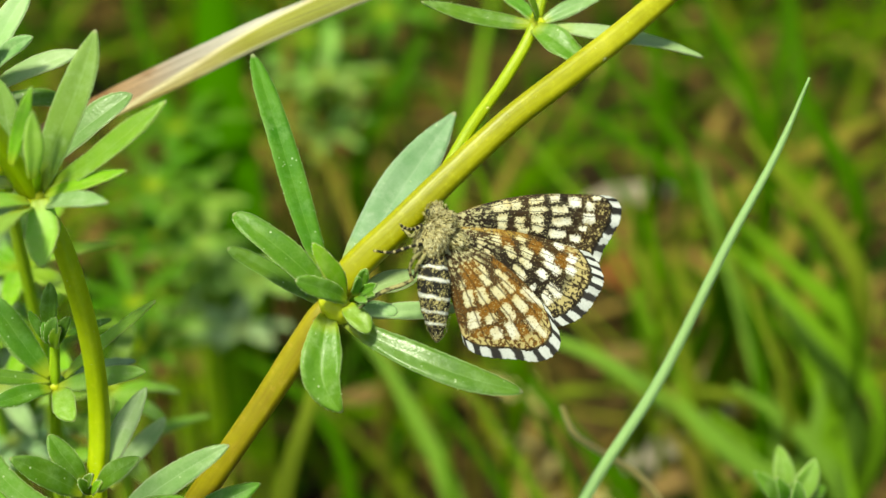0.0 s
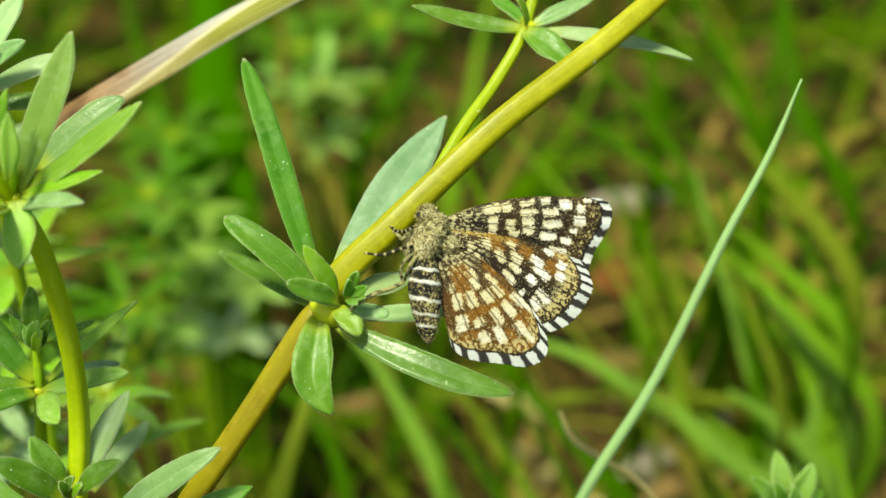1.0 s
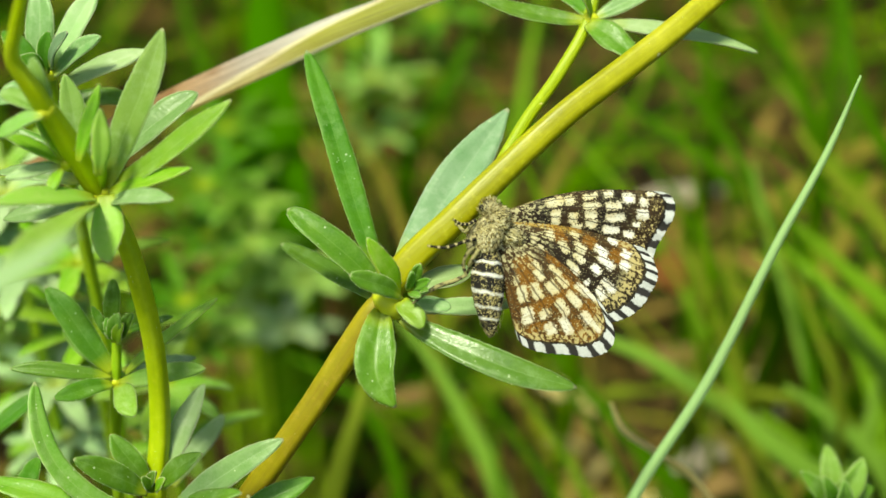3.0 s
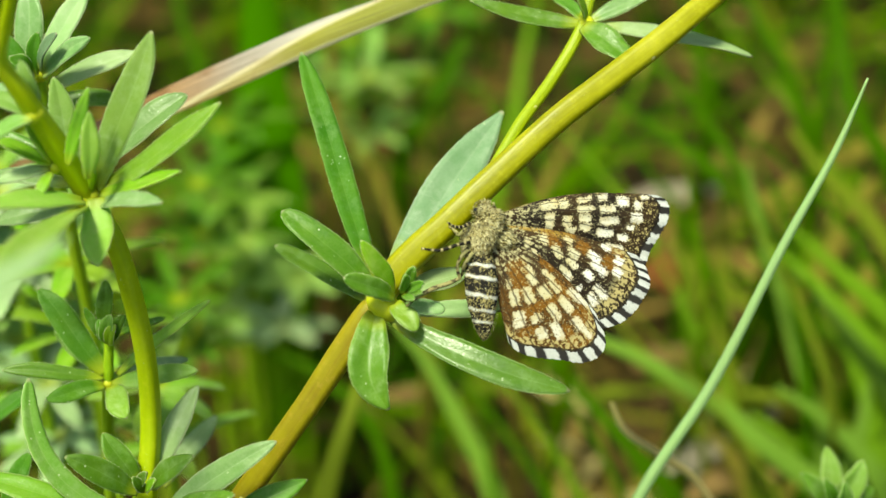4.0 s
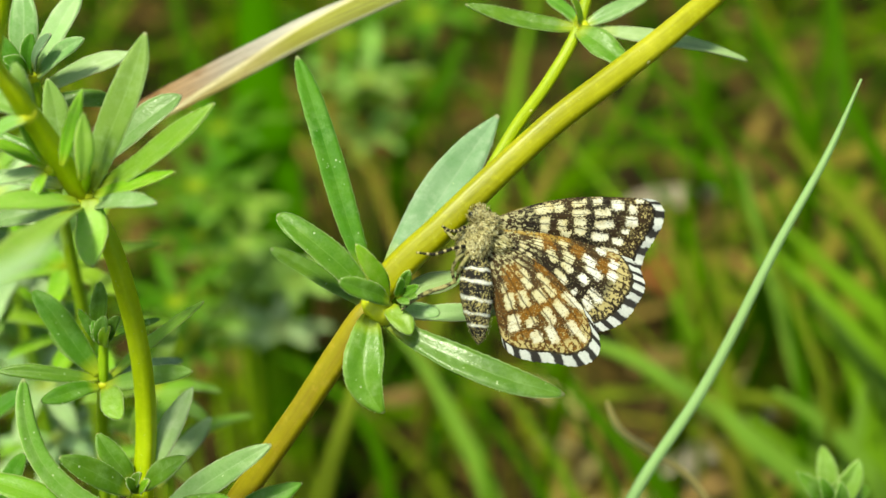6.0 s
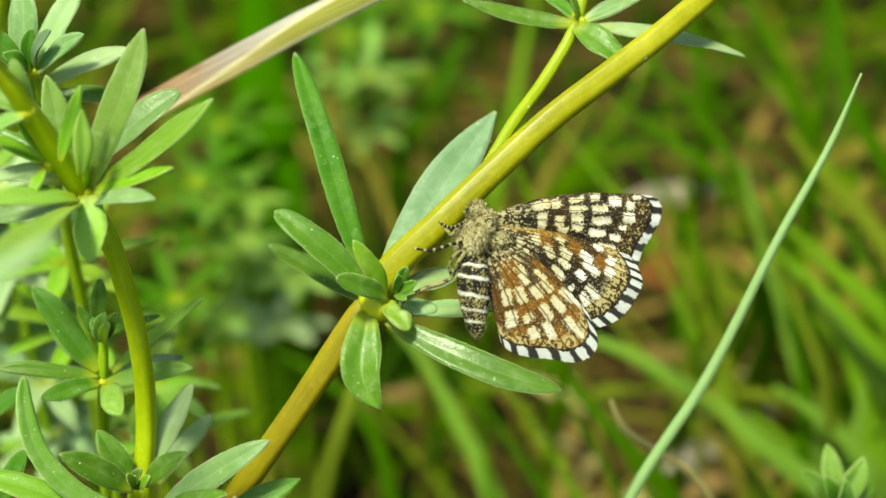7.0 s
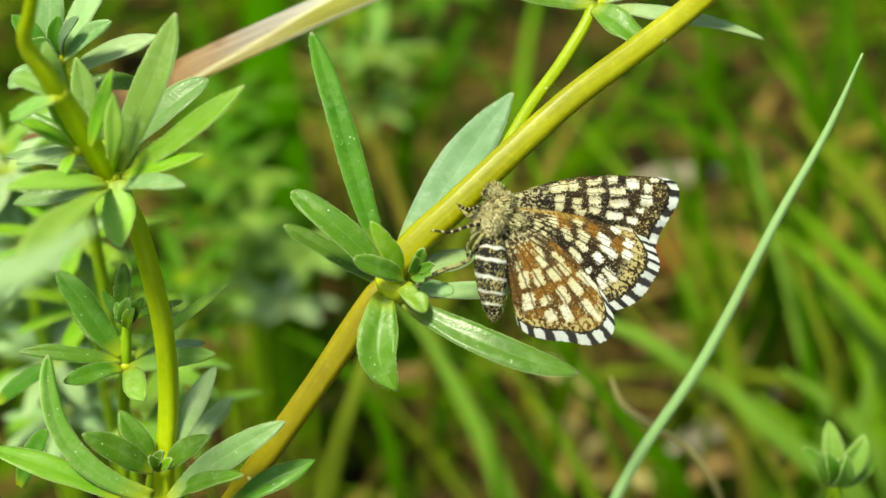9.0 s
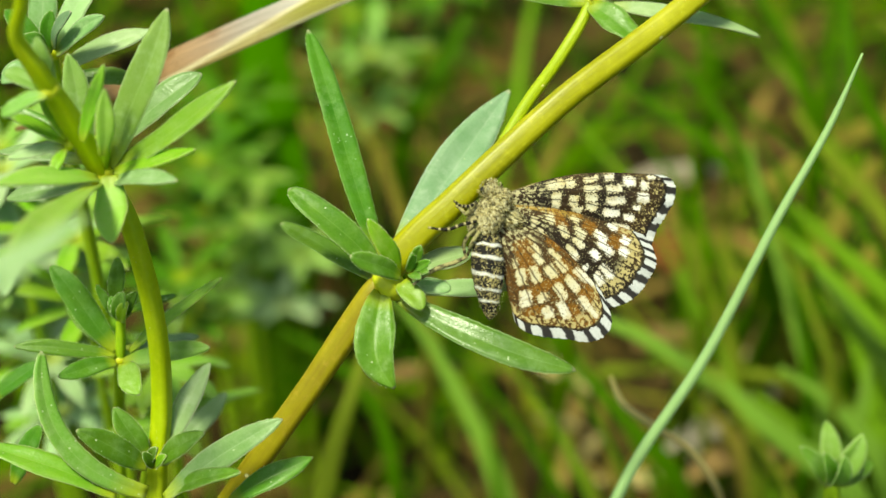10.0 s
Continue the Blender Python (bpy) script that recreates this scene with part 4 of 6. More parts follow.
def dry_blade():
    b = ribbon([(-36.92, 6.87, -16.00), (-29.64, 9.60, -14.00), (-21.89, 12.56, -12.00), (-15.45, 15.16, -11.00), (-9.81, 17.40, -10.00), (-3.85, 19.62, -10.00), (3.52, 22.45, -11.00), (15.01, 29.97, -14.00)],
               [0.45, 2.10, 2.85, 2.80, 2.50, 2.10, 1.70, 1.20], DRY, name="dry_leaf", facing=(0, 0.35, 1), fold=-0.25, twist=25, steps=60, thick=0.15, cross=9, origin=(-20.49, 11.71, -12.00))
    return tagged(b, "withered tan and yellow grass blade, twisted along its length", "grass blade", "dry blades")


PALE, DRYBLADE = pale_blade(), dry_blade()
TENDRIL = tube(None, [(15.39, -14.00, -24.00), (16.32, -16.22, -24.00), (19.57, -18.69, -25.00), (22.80, -20.84, -27.00), (25.77, -24.31, -30.00), (29.49, -31.41, -40.00)], [0.14, 0.30, 0.34, 0.34, 0.32, 0.28],
               STRAW_LIGHT, name="dry_tendril", around=12, steps=40, ridges=0.02)
tagged(TENDRIL, "thin curled straw-coloured dry stalk among the grass", "dry stalk")


# ---- the moth ----
CREAM, YELLOW, WHITE = (0.59, 0.55, 0.36), (0.50, 0.36, 0.10), (0.80, 0.79, 0.73)
BLACK, BROWN, RUST = (0.011, 0.008, 0.006), (0.060, 0.033, 0.010), (0.205, 0.088, 0.008)


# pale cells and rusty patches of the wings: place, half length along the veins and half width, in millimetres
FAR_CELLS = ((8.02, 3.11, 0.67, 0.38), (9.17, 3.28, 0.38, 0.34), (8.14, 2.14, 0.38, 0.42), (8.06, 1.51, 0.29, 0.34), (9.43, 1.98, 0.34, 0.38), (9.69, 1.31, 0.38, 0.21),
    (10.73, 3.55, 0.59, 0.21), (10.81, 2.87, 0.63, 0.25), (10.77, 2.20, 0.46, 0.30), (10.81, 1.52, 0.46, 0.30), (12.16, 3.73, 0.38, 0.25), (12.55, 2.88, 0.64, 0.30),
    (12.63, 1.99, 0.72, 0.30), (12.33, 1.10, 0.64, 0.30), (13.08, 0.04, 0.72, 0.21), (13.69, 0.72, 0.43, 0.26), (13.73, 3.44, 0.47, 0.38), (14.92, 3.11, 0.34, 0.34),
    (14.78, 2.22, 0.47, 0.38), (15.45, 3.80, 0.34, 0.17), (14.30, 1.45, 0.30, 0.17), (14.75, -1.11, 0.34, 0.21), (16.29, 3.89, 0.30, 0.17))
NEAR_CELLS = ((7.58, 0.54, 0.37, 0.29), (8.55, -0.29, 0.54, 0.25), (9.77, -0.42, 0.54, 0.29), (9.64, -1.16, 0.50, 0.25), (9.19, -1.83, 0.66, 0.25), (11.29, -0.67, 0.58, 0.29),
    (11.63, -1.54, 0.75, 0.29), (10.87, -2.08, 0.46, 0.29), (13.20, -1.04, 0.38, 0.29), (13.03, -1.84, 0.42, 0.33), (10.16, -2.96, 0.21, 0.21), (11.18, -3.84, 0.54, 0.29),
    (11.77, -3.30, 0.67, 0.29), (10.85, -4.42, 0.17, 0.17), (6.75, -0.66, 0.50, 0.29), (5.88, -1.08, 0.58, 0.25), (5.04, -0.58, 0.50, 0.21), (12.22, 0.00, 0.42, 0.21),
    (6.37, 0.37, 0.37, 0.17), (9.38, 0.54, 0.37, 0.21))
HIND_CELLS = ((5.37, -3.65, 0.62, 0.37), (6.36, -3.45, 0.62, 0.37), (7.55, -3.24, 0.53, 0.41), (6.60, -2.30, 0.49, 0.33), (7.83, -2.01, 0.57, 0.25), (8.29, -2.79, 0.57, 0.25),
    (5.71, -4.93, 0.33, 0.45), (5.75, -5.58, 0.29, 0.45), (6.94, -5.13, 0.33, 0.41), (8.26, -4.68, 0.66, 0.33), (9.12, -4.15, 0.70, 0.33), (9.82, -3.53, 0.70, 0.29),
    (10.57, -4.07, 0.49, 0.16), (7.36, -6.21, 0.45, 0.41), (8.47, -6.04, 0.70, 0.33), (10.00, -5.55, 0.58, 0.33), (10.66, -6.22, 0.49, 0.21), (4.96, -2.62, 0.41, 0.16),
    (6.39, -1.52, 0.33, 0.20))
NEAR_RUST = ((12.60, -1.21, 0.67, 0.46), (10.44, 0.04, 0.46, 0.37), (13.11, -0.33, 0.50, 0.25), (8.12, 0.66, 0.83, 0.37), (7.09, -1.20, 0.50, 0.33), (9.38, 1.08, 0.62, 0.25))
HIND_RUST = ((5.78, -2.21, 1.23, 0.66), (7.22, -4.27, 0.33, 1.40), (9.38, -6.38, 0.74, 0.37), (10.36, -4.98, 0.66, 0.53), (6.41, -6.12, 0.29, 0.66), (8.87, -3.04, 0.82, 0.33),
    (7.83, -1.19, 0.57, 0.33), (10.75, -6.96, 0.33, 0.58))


def cell_depth(p, cells, heart):
    """How far p lies in the nearest cell: under 1 inside it, and which cell. The cells point away from the heart."""
    best, which = 9.0, 0
    for k, (cu, cv, along, across) in enumerate(cells):
        du, dv = p.x - cu, p.y - cv
        if abs(du) + abs(dv) > 2.2:
            continue
        eu, ev = cu - heart[0], cv - heart[1]
        n = math.hypot(eu, ev)
        eu, ev = eu / n, ev / n
        x, y = abs(du * eu + dv * ev) / along, abs(dv * eu - du * ev) / across
        d = (x ** 5 + y ** 5) ** 0.2
        if d < best:
            best, which = d, k
    return best, which


def wing_scales(r, a, p, cells, rust, heart, veins, blocks, fringe, ground, pale_of, root_end, edge_gold, costa=0.0):
    """Ragged pale cells on a dark ground between fine veins, a salt-and-pepper root, a gilded border inside the
    margin and a chequered fringe."""
    rough = noise.noise(p * 2.6)
    fine = noise.noise(p * 5.5)
    grit = noise.noise(p * 9.0 + Vector((2, 7, 5)))
    tiny = noise.noise(p * 14.0 + Vector((9, 3, 1)))
    if r > fringe + 0.010 * fine:
        x = (a * blocks + 0.25 + 0.10 * rough) % 1.0
        light = step(abs(x - 0.5) + 0.05 * tiny, 0.33, 0.25)
        return blend((0.030, 0.027, 0.025), (0.62, 0.63, 0.61), light * (0.92 + 0.2 * tiny))
    # ragged cell outlines, drawn out along the veins
    ragged = Vector((p.x + 0.10 * fine + 0.15 * grit + 0.09 * tiny, p.y + 0.10 * rough + 0.15 * noise.noise(p * 8.0) + 0.09 * tiny, 0))
    depth, which = cell_depth(ragged, cells, heart)
    pale = step(depth, 1.10, 0.95)
    mood = (which * 0.37) % 1.0
    red = step(cell_depth(ragged, rust, heart)[0], 1.35, 0.85)
    x = a * veins + 0.10 * rough
    d = abs(x - round(x)) / veins * max(r, 0.12)
    vein = step(d + 0.003 * grit, 0.0062, 0.0030) * step(r, 0.10, 0.3)
    grain = noise.noise(Vector((r * 40, a * veins * 4.5, veins * 3.1)))
    streak = noise.noise(Vector((r * 11, a * veins * 2.2, 4.0)))
    root = step(r + 0.04 * rough, root_end, root_end - 0.12)
    edge = max(step(r, 0.76, 0.84), step(a, costa, costa * 0.5) if costa else 0.0)
    dark = blend(blend(ground(r, a), RUST, 0.9 * red), BLACK, 0.6 * step(fine * 0.6 - grit * 0.6, 0.02 + 0.2 * red, 0.2 + 0.2 * red))
    light = pale_of(r, a, mood)
    light = blend(light, YELLOW, 0.28 * step(noise.noise(p * 1.7 + Vector((4, 4, 4))) + 0.3 * grit, 0.05, 0.35))
    lit = pale * (1 - 0.92 * step(0.7 * tiny + 0.6 * grit, 0.36, 0.46))
    light = blend(light, YELLOW, 0.35 * step(depth, 0.6, 1.0))
    pepper = 0.3 * grain + 0.3 * tiny + 0.35 * streak + 0.45 * grit + 0.7 * noise.noise(p * 4.6 + Vector((1, 8, 2)))
    gilt = tiny * 0.25 + grit * 0.45 + 0.8 * noise.noise(p * 4.2 + Vector((6, 1, 3)))
    lit = max(lit, root * step(pepper, -0.02, -0.12) * 0.9, edge * step(gilt + (1 - edge_gold) * 0.55, 0.14, 0.0) * 0.95, 0.7 * step(tiny * 0.7 + 0.5 * grit, -0.30, -0.40))
    if pale < 0.3:
        light = blend(blend(CREAM, (0.40, 0.39, 0.19), 0.5), YELLOW, max(0.55 * edge, 0.45 * red, 0.15))
    lit *= 1 - vein * (0.85 if pale < 0.5 else 0.55)
    c = blend(dark, light, lit)
    c = blend(c, (0.030, 0.017, 0.008), 0.5 * vein)
    return blend(c, BLACK, 0.92 * step(r, fringe - 0.024, fringe - 0.012))


def wing(parent, name, root, margin, bow_a, bow_b, colour, label, nr=270, na=210, lift=0.35):
    """A wing fanned from its root to the outer margin; bow_a and bow_b arch its two straight sides."""
    root = Vector(root)
    edge = smooth_line(margin, na)
    verts, faces, tint = [], [], []
    side = [e - root for e in edge]
    for back in (0, 1):
        for i in range(nr + 1):
            r = i / nr
            for j in range(na + 1):
                a = j / na
                d = side[j]
                perp = Vector((-d.y, d.x, 0)).normalized()
                arch = (bow_a * (1 - a) + bow_b * a) * math.sin(math.pi * min(1, r)) * (1 - 0.3 * r)
                p = root + d * r + perp * arch
                p.z += lift * math.sin(math.pi * r) * math.sin(math.pi * a) + 0.05 * math.cos(a * 2 * math.pi * 7) * r - back * 0.07
                if r > 0.97:
                    p += d.normalized() * (0.10 * noise.noise(Vector((a * 60, 0, r))))
                verts.append(at(p))
                if back == 0:
                    tint.append(colour(r, a, p))
    half = len(verts) // 2
    m = na + 1
    for i in range(nr):
        for j in range(na):
            k = i * m + j
            faces.append((k, k + m, k + m + 1, k + 1))
            faces.append((half + k, half + k + 1, half + k + m + 1, half + k + m))
    for i in range(nr):
        for k, s in ((i * m, 1), (i * m + na, -1)):
            q = (k, half + k, half + k + m, k + m)
            faces.append(q if s > 0 else q[::-1])
    for j in range(na):
        k = nr * m + j
        faces.append((k, half + k, half + k + 1, k + 1))
    ob = finish(name, verts, faces, None, WING, parent, at(root), label)
    at_tint(ob.data, tint + tint)
    return ob


def fur_tufts(parent, name, centre, radii, turn, count, length, material, seed, droop=(0.0, -1.0, 0.2), broad=0.055):
    """Long overlapping scales on a rounded body part, each a small pointed leaf of two faces."""
    rng = random.Random(seed)
    c = Vector(centre)
    m = Matrix.Rotation(radians(turn), 3, "Z")
    verts, faces = [], []
    for _ in range(count):
        z = rng.uniform(-1, 1)
        an = rng.uniform(0, 2 * math.pi)
        s = math.sqrt(1 - z * z)
        n = Vector((s * math.cos(an), z, s * math.sin(an)))
        p = c + m @ Vector((n.x * radii[0], n.y * radii[1], n.z * radii[2]))
        out = m @ n
        lie = Vector(droop) - out * Vector(droop).dot(out)
        d = (out * rng.uniform(0.15, 0.6) + lie + Vector((rng.uniform(-0.35, 0.35), rng.uniform(-0.35, 0.35), rng.uniform(-0.35, 0.35)))).normalized()
        size = length * rng.uniform(0.6, 1.3)
        e = d.cross(out).normalized() * broad * rng.uniform(0.5, 1.1)
        k = len(verts)
        verts += [at(p), at(p + d * size * 0.6 + e), at(p + d * size * 0.6 - e), at(p + d * size), at(p + d * size * 0.5 + out * broad * 0.5)]
        faces += [(k, k + 1, k + 4), (k, k + 4, k + 2), (k + 1, k + 3, k + 4), (k + 2, k + 4, k + 3)]
    return finish(name, verts, faces, None, material, parent, at(c))


def moth():
    p = thing("moth", at((3.29, 0.45, 2.50)), "small moth, brown and cream latticed folded wings, clinging to stalk", "moth")

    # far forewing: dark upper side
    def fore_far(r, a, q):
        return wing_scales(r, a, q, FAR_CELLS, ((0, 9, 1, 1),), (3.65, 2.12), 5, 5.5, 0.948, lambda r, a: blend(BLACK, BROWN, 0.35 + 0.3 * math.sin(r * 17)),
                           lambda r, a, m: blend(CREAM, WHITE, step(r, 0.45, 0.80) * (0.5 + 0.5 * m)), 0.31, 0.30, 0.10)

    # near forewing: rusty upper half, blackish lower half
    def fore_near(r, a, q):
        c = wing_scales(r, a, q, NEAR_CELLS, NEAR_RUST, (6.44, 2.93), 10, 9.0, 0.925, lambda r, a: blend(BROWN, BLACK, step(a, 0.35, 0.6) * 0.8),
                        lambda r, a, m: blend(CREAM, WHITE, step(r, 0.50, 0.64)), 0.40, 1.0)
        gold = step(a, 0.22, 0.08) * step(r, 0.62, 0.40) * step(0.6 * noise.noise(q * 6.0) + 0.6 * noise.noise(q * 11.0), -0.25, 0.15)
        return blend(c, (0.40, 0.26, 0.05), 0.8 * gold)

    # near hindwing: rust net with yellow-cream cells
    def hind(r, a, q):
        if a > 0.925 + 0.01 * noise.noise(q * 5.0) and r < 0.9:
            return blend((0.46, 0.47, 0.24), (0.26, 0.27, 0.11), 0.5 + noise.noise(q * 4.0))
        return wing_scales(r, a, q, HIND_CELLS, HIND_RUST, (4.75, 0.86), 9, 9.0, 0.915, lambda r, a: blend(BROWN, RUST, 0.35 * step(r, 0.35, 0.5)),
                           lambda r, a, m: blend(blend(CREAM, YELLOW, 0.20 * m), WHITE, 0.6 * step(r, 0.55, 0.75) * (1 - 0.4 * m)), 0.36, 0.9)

    wing(p, "forewing", (3.66, 2.20, 0.40), [(16.40, 3.98, -3.00), (17.05, 3.66, -3.00), (17.38, 3.02, -3.00), (17.17, 1.87, -2.90), (16.47, 0.67, -2.80), (15.87, -0.30, -2.60), (15.52, -1.25, -2.40), (14.66, -2.94, -2.20)], 1.05, 0.2, fore_far, "dark brown and cream upper side of the far forewing")
    wa = wing(p, "forewing", (3.54, 1.61, 1.30), [(14.60, -0.59, -0.60), (15.35, -1.72, -0.60), (15.55, -2.72, -0.50), (15.03, -3.81, -0.40), (13.70, -5.39, -0.20), (12.34, -5.92, 0.00), (10.25, -6.00, 0.10)], 0.7, 0.2, fore_near, "rust and cream underside of the near forewing")
    wb = wing(p, "hindwing", (3.43, 0.69, 2.00), [(11.33, -4.76, 0.80), (11.90, -6.08, 0.90), (12.06, -7.18, 1.00), (11.47, -8.04, 1.10), (10.38, -8.41, 1.20), (8.73, -8.19, 1.30), (7.03, -8.02, 1.40), (5.67, -7.60, 1.50), (5.01, -7.02, 1.50), (4.89, -5.50, 1.50)], 1.2, -0.3, hind, "rust and yellow-cream underside of the hindwing")

    def belly(q, an, v):
        shift = -0.022 * v.x + 0.01 * noise.noise(v * 2.0)
        lit = max(step(abs(q + shift - c), 0.015, 0.007) for c in (0.31, 0.40, 0.52, 0.62, 0.71))
        k = noise.noise(v * 7.0) * 0.6 + noise.noise(v * 13.0) * 0.7
        base = blend((0.016, 0.014, 0.012), (0.44, 0.37, 0.15), step(k + 0.5 * noise.noise(v * 1.4), 0.19, 0.30))
        return blend(base, (0.80, 0.79, 0.73), lit * (0.85 + 0.5 * noise.noise(v * 10)))

    def coat(q, an, v):
        k = noise.noise(v * 4.0) * 0.6 + noise.noise(v * 9.0) * 0.6
        buff = blend((0.29, 0.25, 0.095), (0.56, 0.51, 0.29), 0.5 + 0.9 * noise.noise(v * 1.6))
        return blend(buff, (0.025, 0.018, 0.010), step(k, 0.20, 0.32))

    blob("abdomen", (2.97, -3.22, 2.40), (1.25, 3.52, 1.15), BODY, p, turn=3, rings=150, around=90, colour=belly, rough=0.03, taper=0.45)
    blob("thorax", (2.77, 0.53, 2.40), (1.21, 1.50, 1.13), BODY, p, turn=-28, rings=90, around=90, colour=coat, rough=0.12)
    blob("wing_base", (4.25, 0.75, 1.75), (1.15, 0.85, 0.55), BODY, p, turn=-35, rings=60, around=60, colour=coat, rough=0.10)
    blob("collar", (3.59, 1.75, 2.20), (0.92, 1.17, 0.92), BODY, p, turn=-40, rings=80, around=80, colour=coat, rough=0.12)
    head = blob("head", (3.18, 2.57, 2.20), (0.67, 0.63, 0.67), BODY, p, turn=-30, rings=44, around=40, colour=coat, rough=0.10)
    blob("eye", (2.60, 2.64, 2.50), (0.25, 0.25, 0.21), EYE, head, rings=10, around=14)
    for part_name, c, r, turn, count, size, seed, droop in (
            ("thorax_hair", (2.77, 0.53, 2.40), (1.17, 1.46, 1.08), -28, 2600, 0.34, 5, (0.0, -1.0, 0.2)), ("collar_hair", (3.59, 1.75, 2.20), (0.88, 1.13, 0.88), -40, 1500, 0.32, 8, (0.6, -0.5, 0.2)),
            ("wing_base_hair", (4.25, 0.75, 1.75), (1.15, 0.85, 0.55), -35, 900, 0.40, 9, (0.9, -0.4, 0.1)), ("head_hair", (3.18, 2.57, 2.20), (0.79, 0.75, 0.83), -30, 420, 0.30, 6, (0.1, 0.5, 0.2)), ("abdomen_hair", (3.01, -3.13, 2.40), (1.14, 3.44, 1.08), 4, 900, 0.14, 7, (0.0, -1.0, 0.2))):
        fur_tufts(p, part_name, c, r, turn, count, size, FUR, seed, droop)

    def limb(name, points, radii):
        ob = tube(p, points, radii, BODY, name=name, ridges=0.0, around=8, steps=36)
        me = ob.data
        tint = [blend((0.34, 0.31, 0.13), (0.04, 0.03, 0.02), step(noise.noise(Vector((v.co * 1000.0)) * 4.0), 0.05, 0.25)) for v in me.vertices]
        at_tint(me, tint)
        return ob

    for pts in ([(2.10, 1.73, 3.40), (1.52, 1.44, 3.80), (0.96, 1.48, 4.00), (0.48, 1.80, 4.20)], [(2.09, 0.36, 3.60), (1.12, 0.16, 4.20), (0.00, -0.20, 4.40), (-1.35, -0.08, 4.50)]):
        ob = tube(p, pts, [0.13, 0.13, 0.12, 0.08], BODY, name="antenna", ridges=0.0, around=8, steps=48)
        at_tint(ob.data, [(0.02, 0.017, 0.013) if (i // 9) % 8 < 6 else (0.5, 0.42, 0.2) for i in range(len(ob.data.vertices))])
    limb("leg", [(2.18, 0.04, 3.20), (1.53, -0.60, 3.40), (1.21, -1.42, 3.00), (1.42, -2.27, 2.60)], [0.18, 0.15, 0.13, 0.12])
    limb("leg", [(1.42, -2.19, 2.60), (0.65, -2.56, 2.40), (-0.57, -2.97, 2.60), (-1.86, -3.71, 3.20), (-2.42, -4.19, 3.40)], [0.13, 0.18, 0.18, 0.13, 0.09])
    limb("leg", [(2.34, -0.36, 3.40), (1.78, -1.17, 3.20), (1.55, -1.92, 2.20), (1.15, -2.43, 1.20)], [0.18, 0.15, 0.12, 0.09])
    limb("leg", [(1.94, 1.58, 3.00), (1.38, 0.93, 2.60), (0.90, 1.35, 2.00), (0.66, 1.52, 1.60)], [0.18, 0.15, 0.12, 0.09])
    return p, wa, wb


MOTH, WING_A, WING_B = moth()


# ---- grass behind ----
def far_blade(points, width, material, label, facing=(0, 0.3, 1), name="grass_blade"):
    w = abs(points[-1][2])
    k = (REACH + w) / REACH * 0.0417
    foot = rooted(points[0])
    pts = foot + list(points)
    prof = [width * k * x for x in [0.8, 0.9] + list(np.linspace(1.0, 0.25, len(points)))]
    b = ribbon(pts, prof, material, name=name, facing=facing, fold=0.3, steps=36, cross=3)
    return tagged(b, label, "grass blade", "grass blades")


def dead_blade(points, width, material, label):
    k = 0.0417 * (REACH + 150) / REACH * 0.8
    b = ribbon(points, [width * k] * (len(points) - 1) + [width * k * 0.4], material, name="dry_stalk", fold=0.2, steps=24, cross=3)
    return tagged(b, label, "dry stalk", "dry stalks")


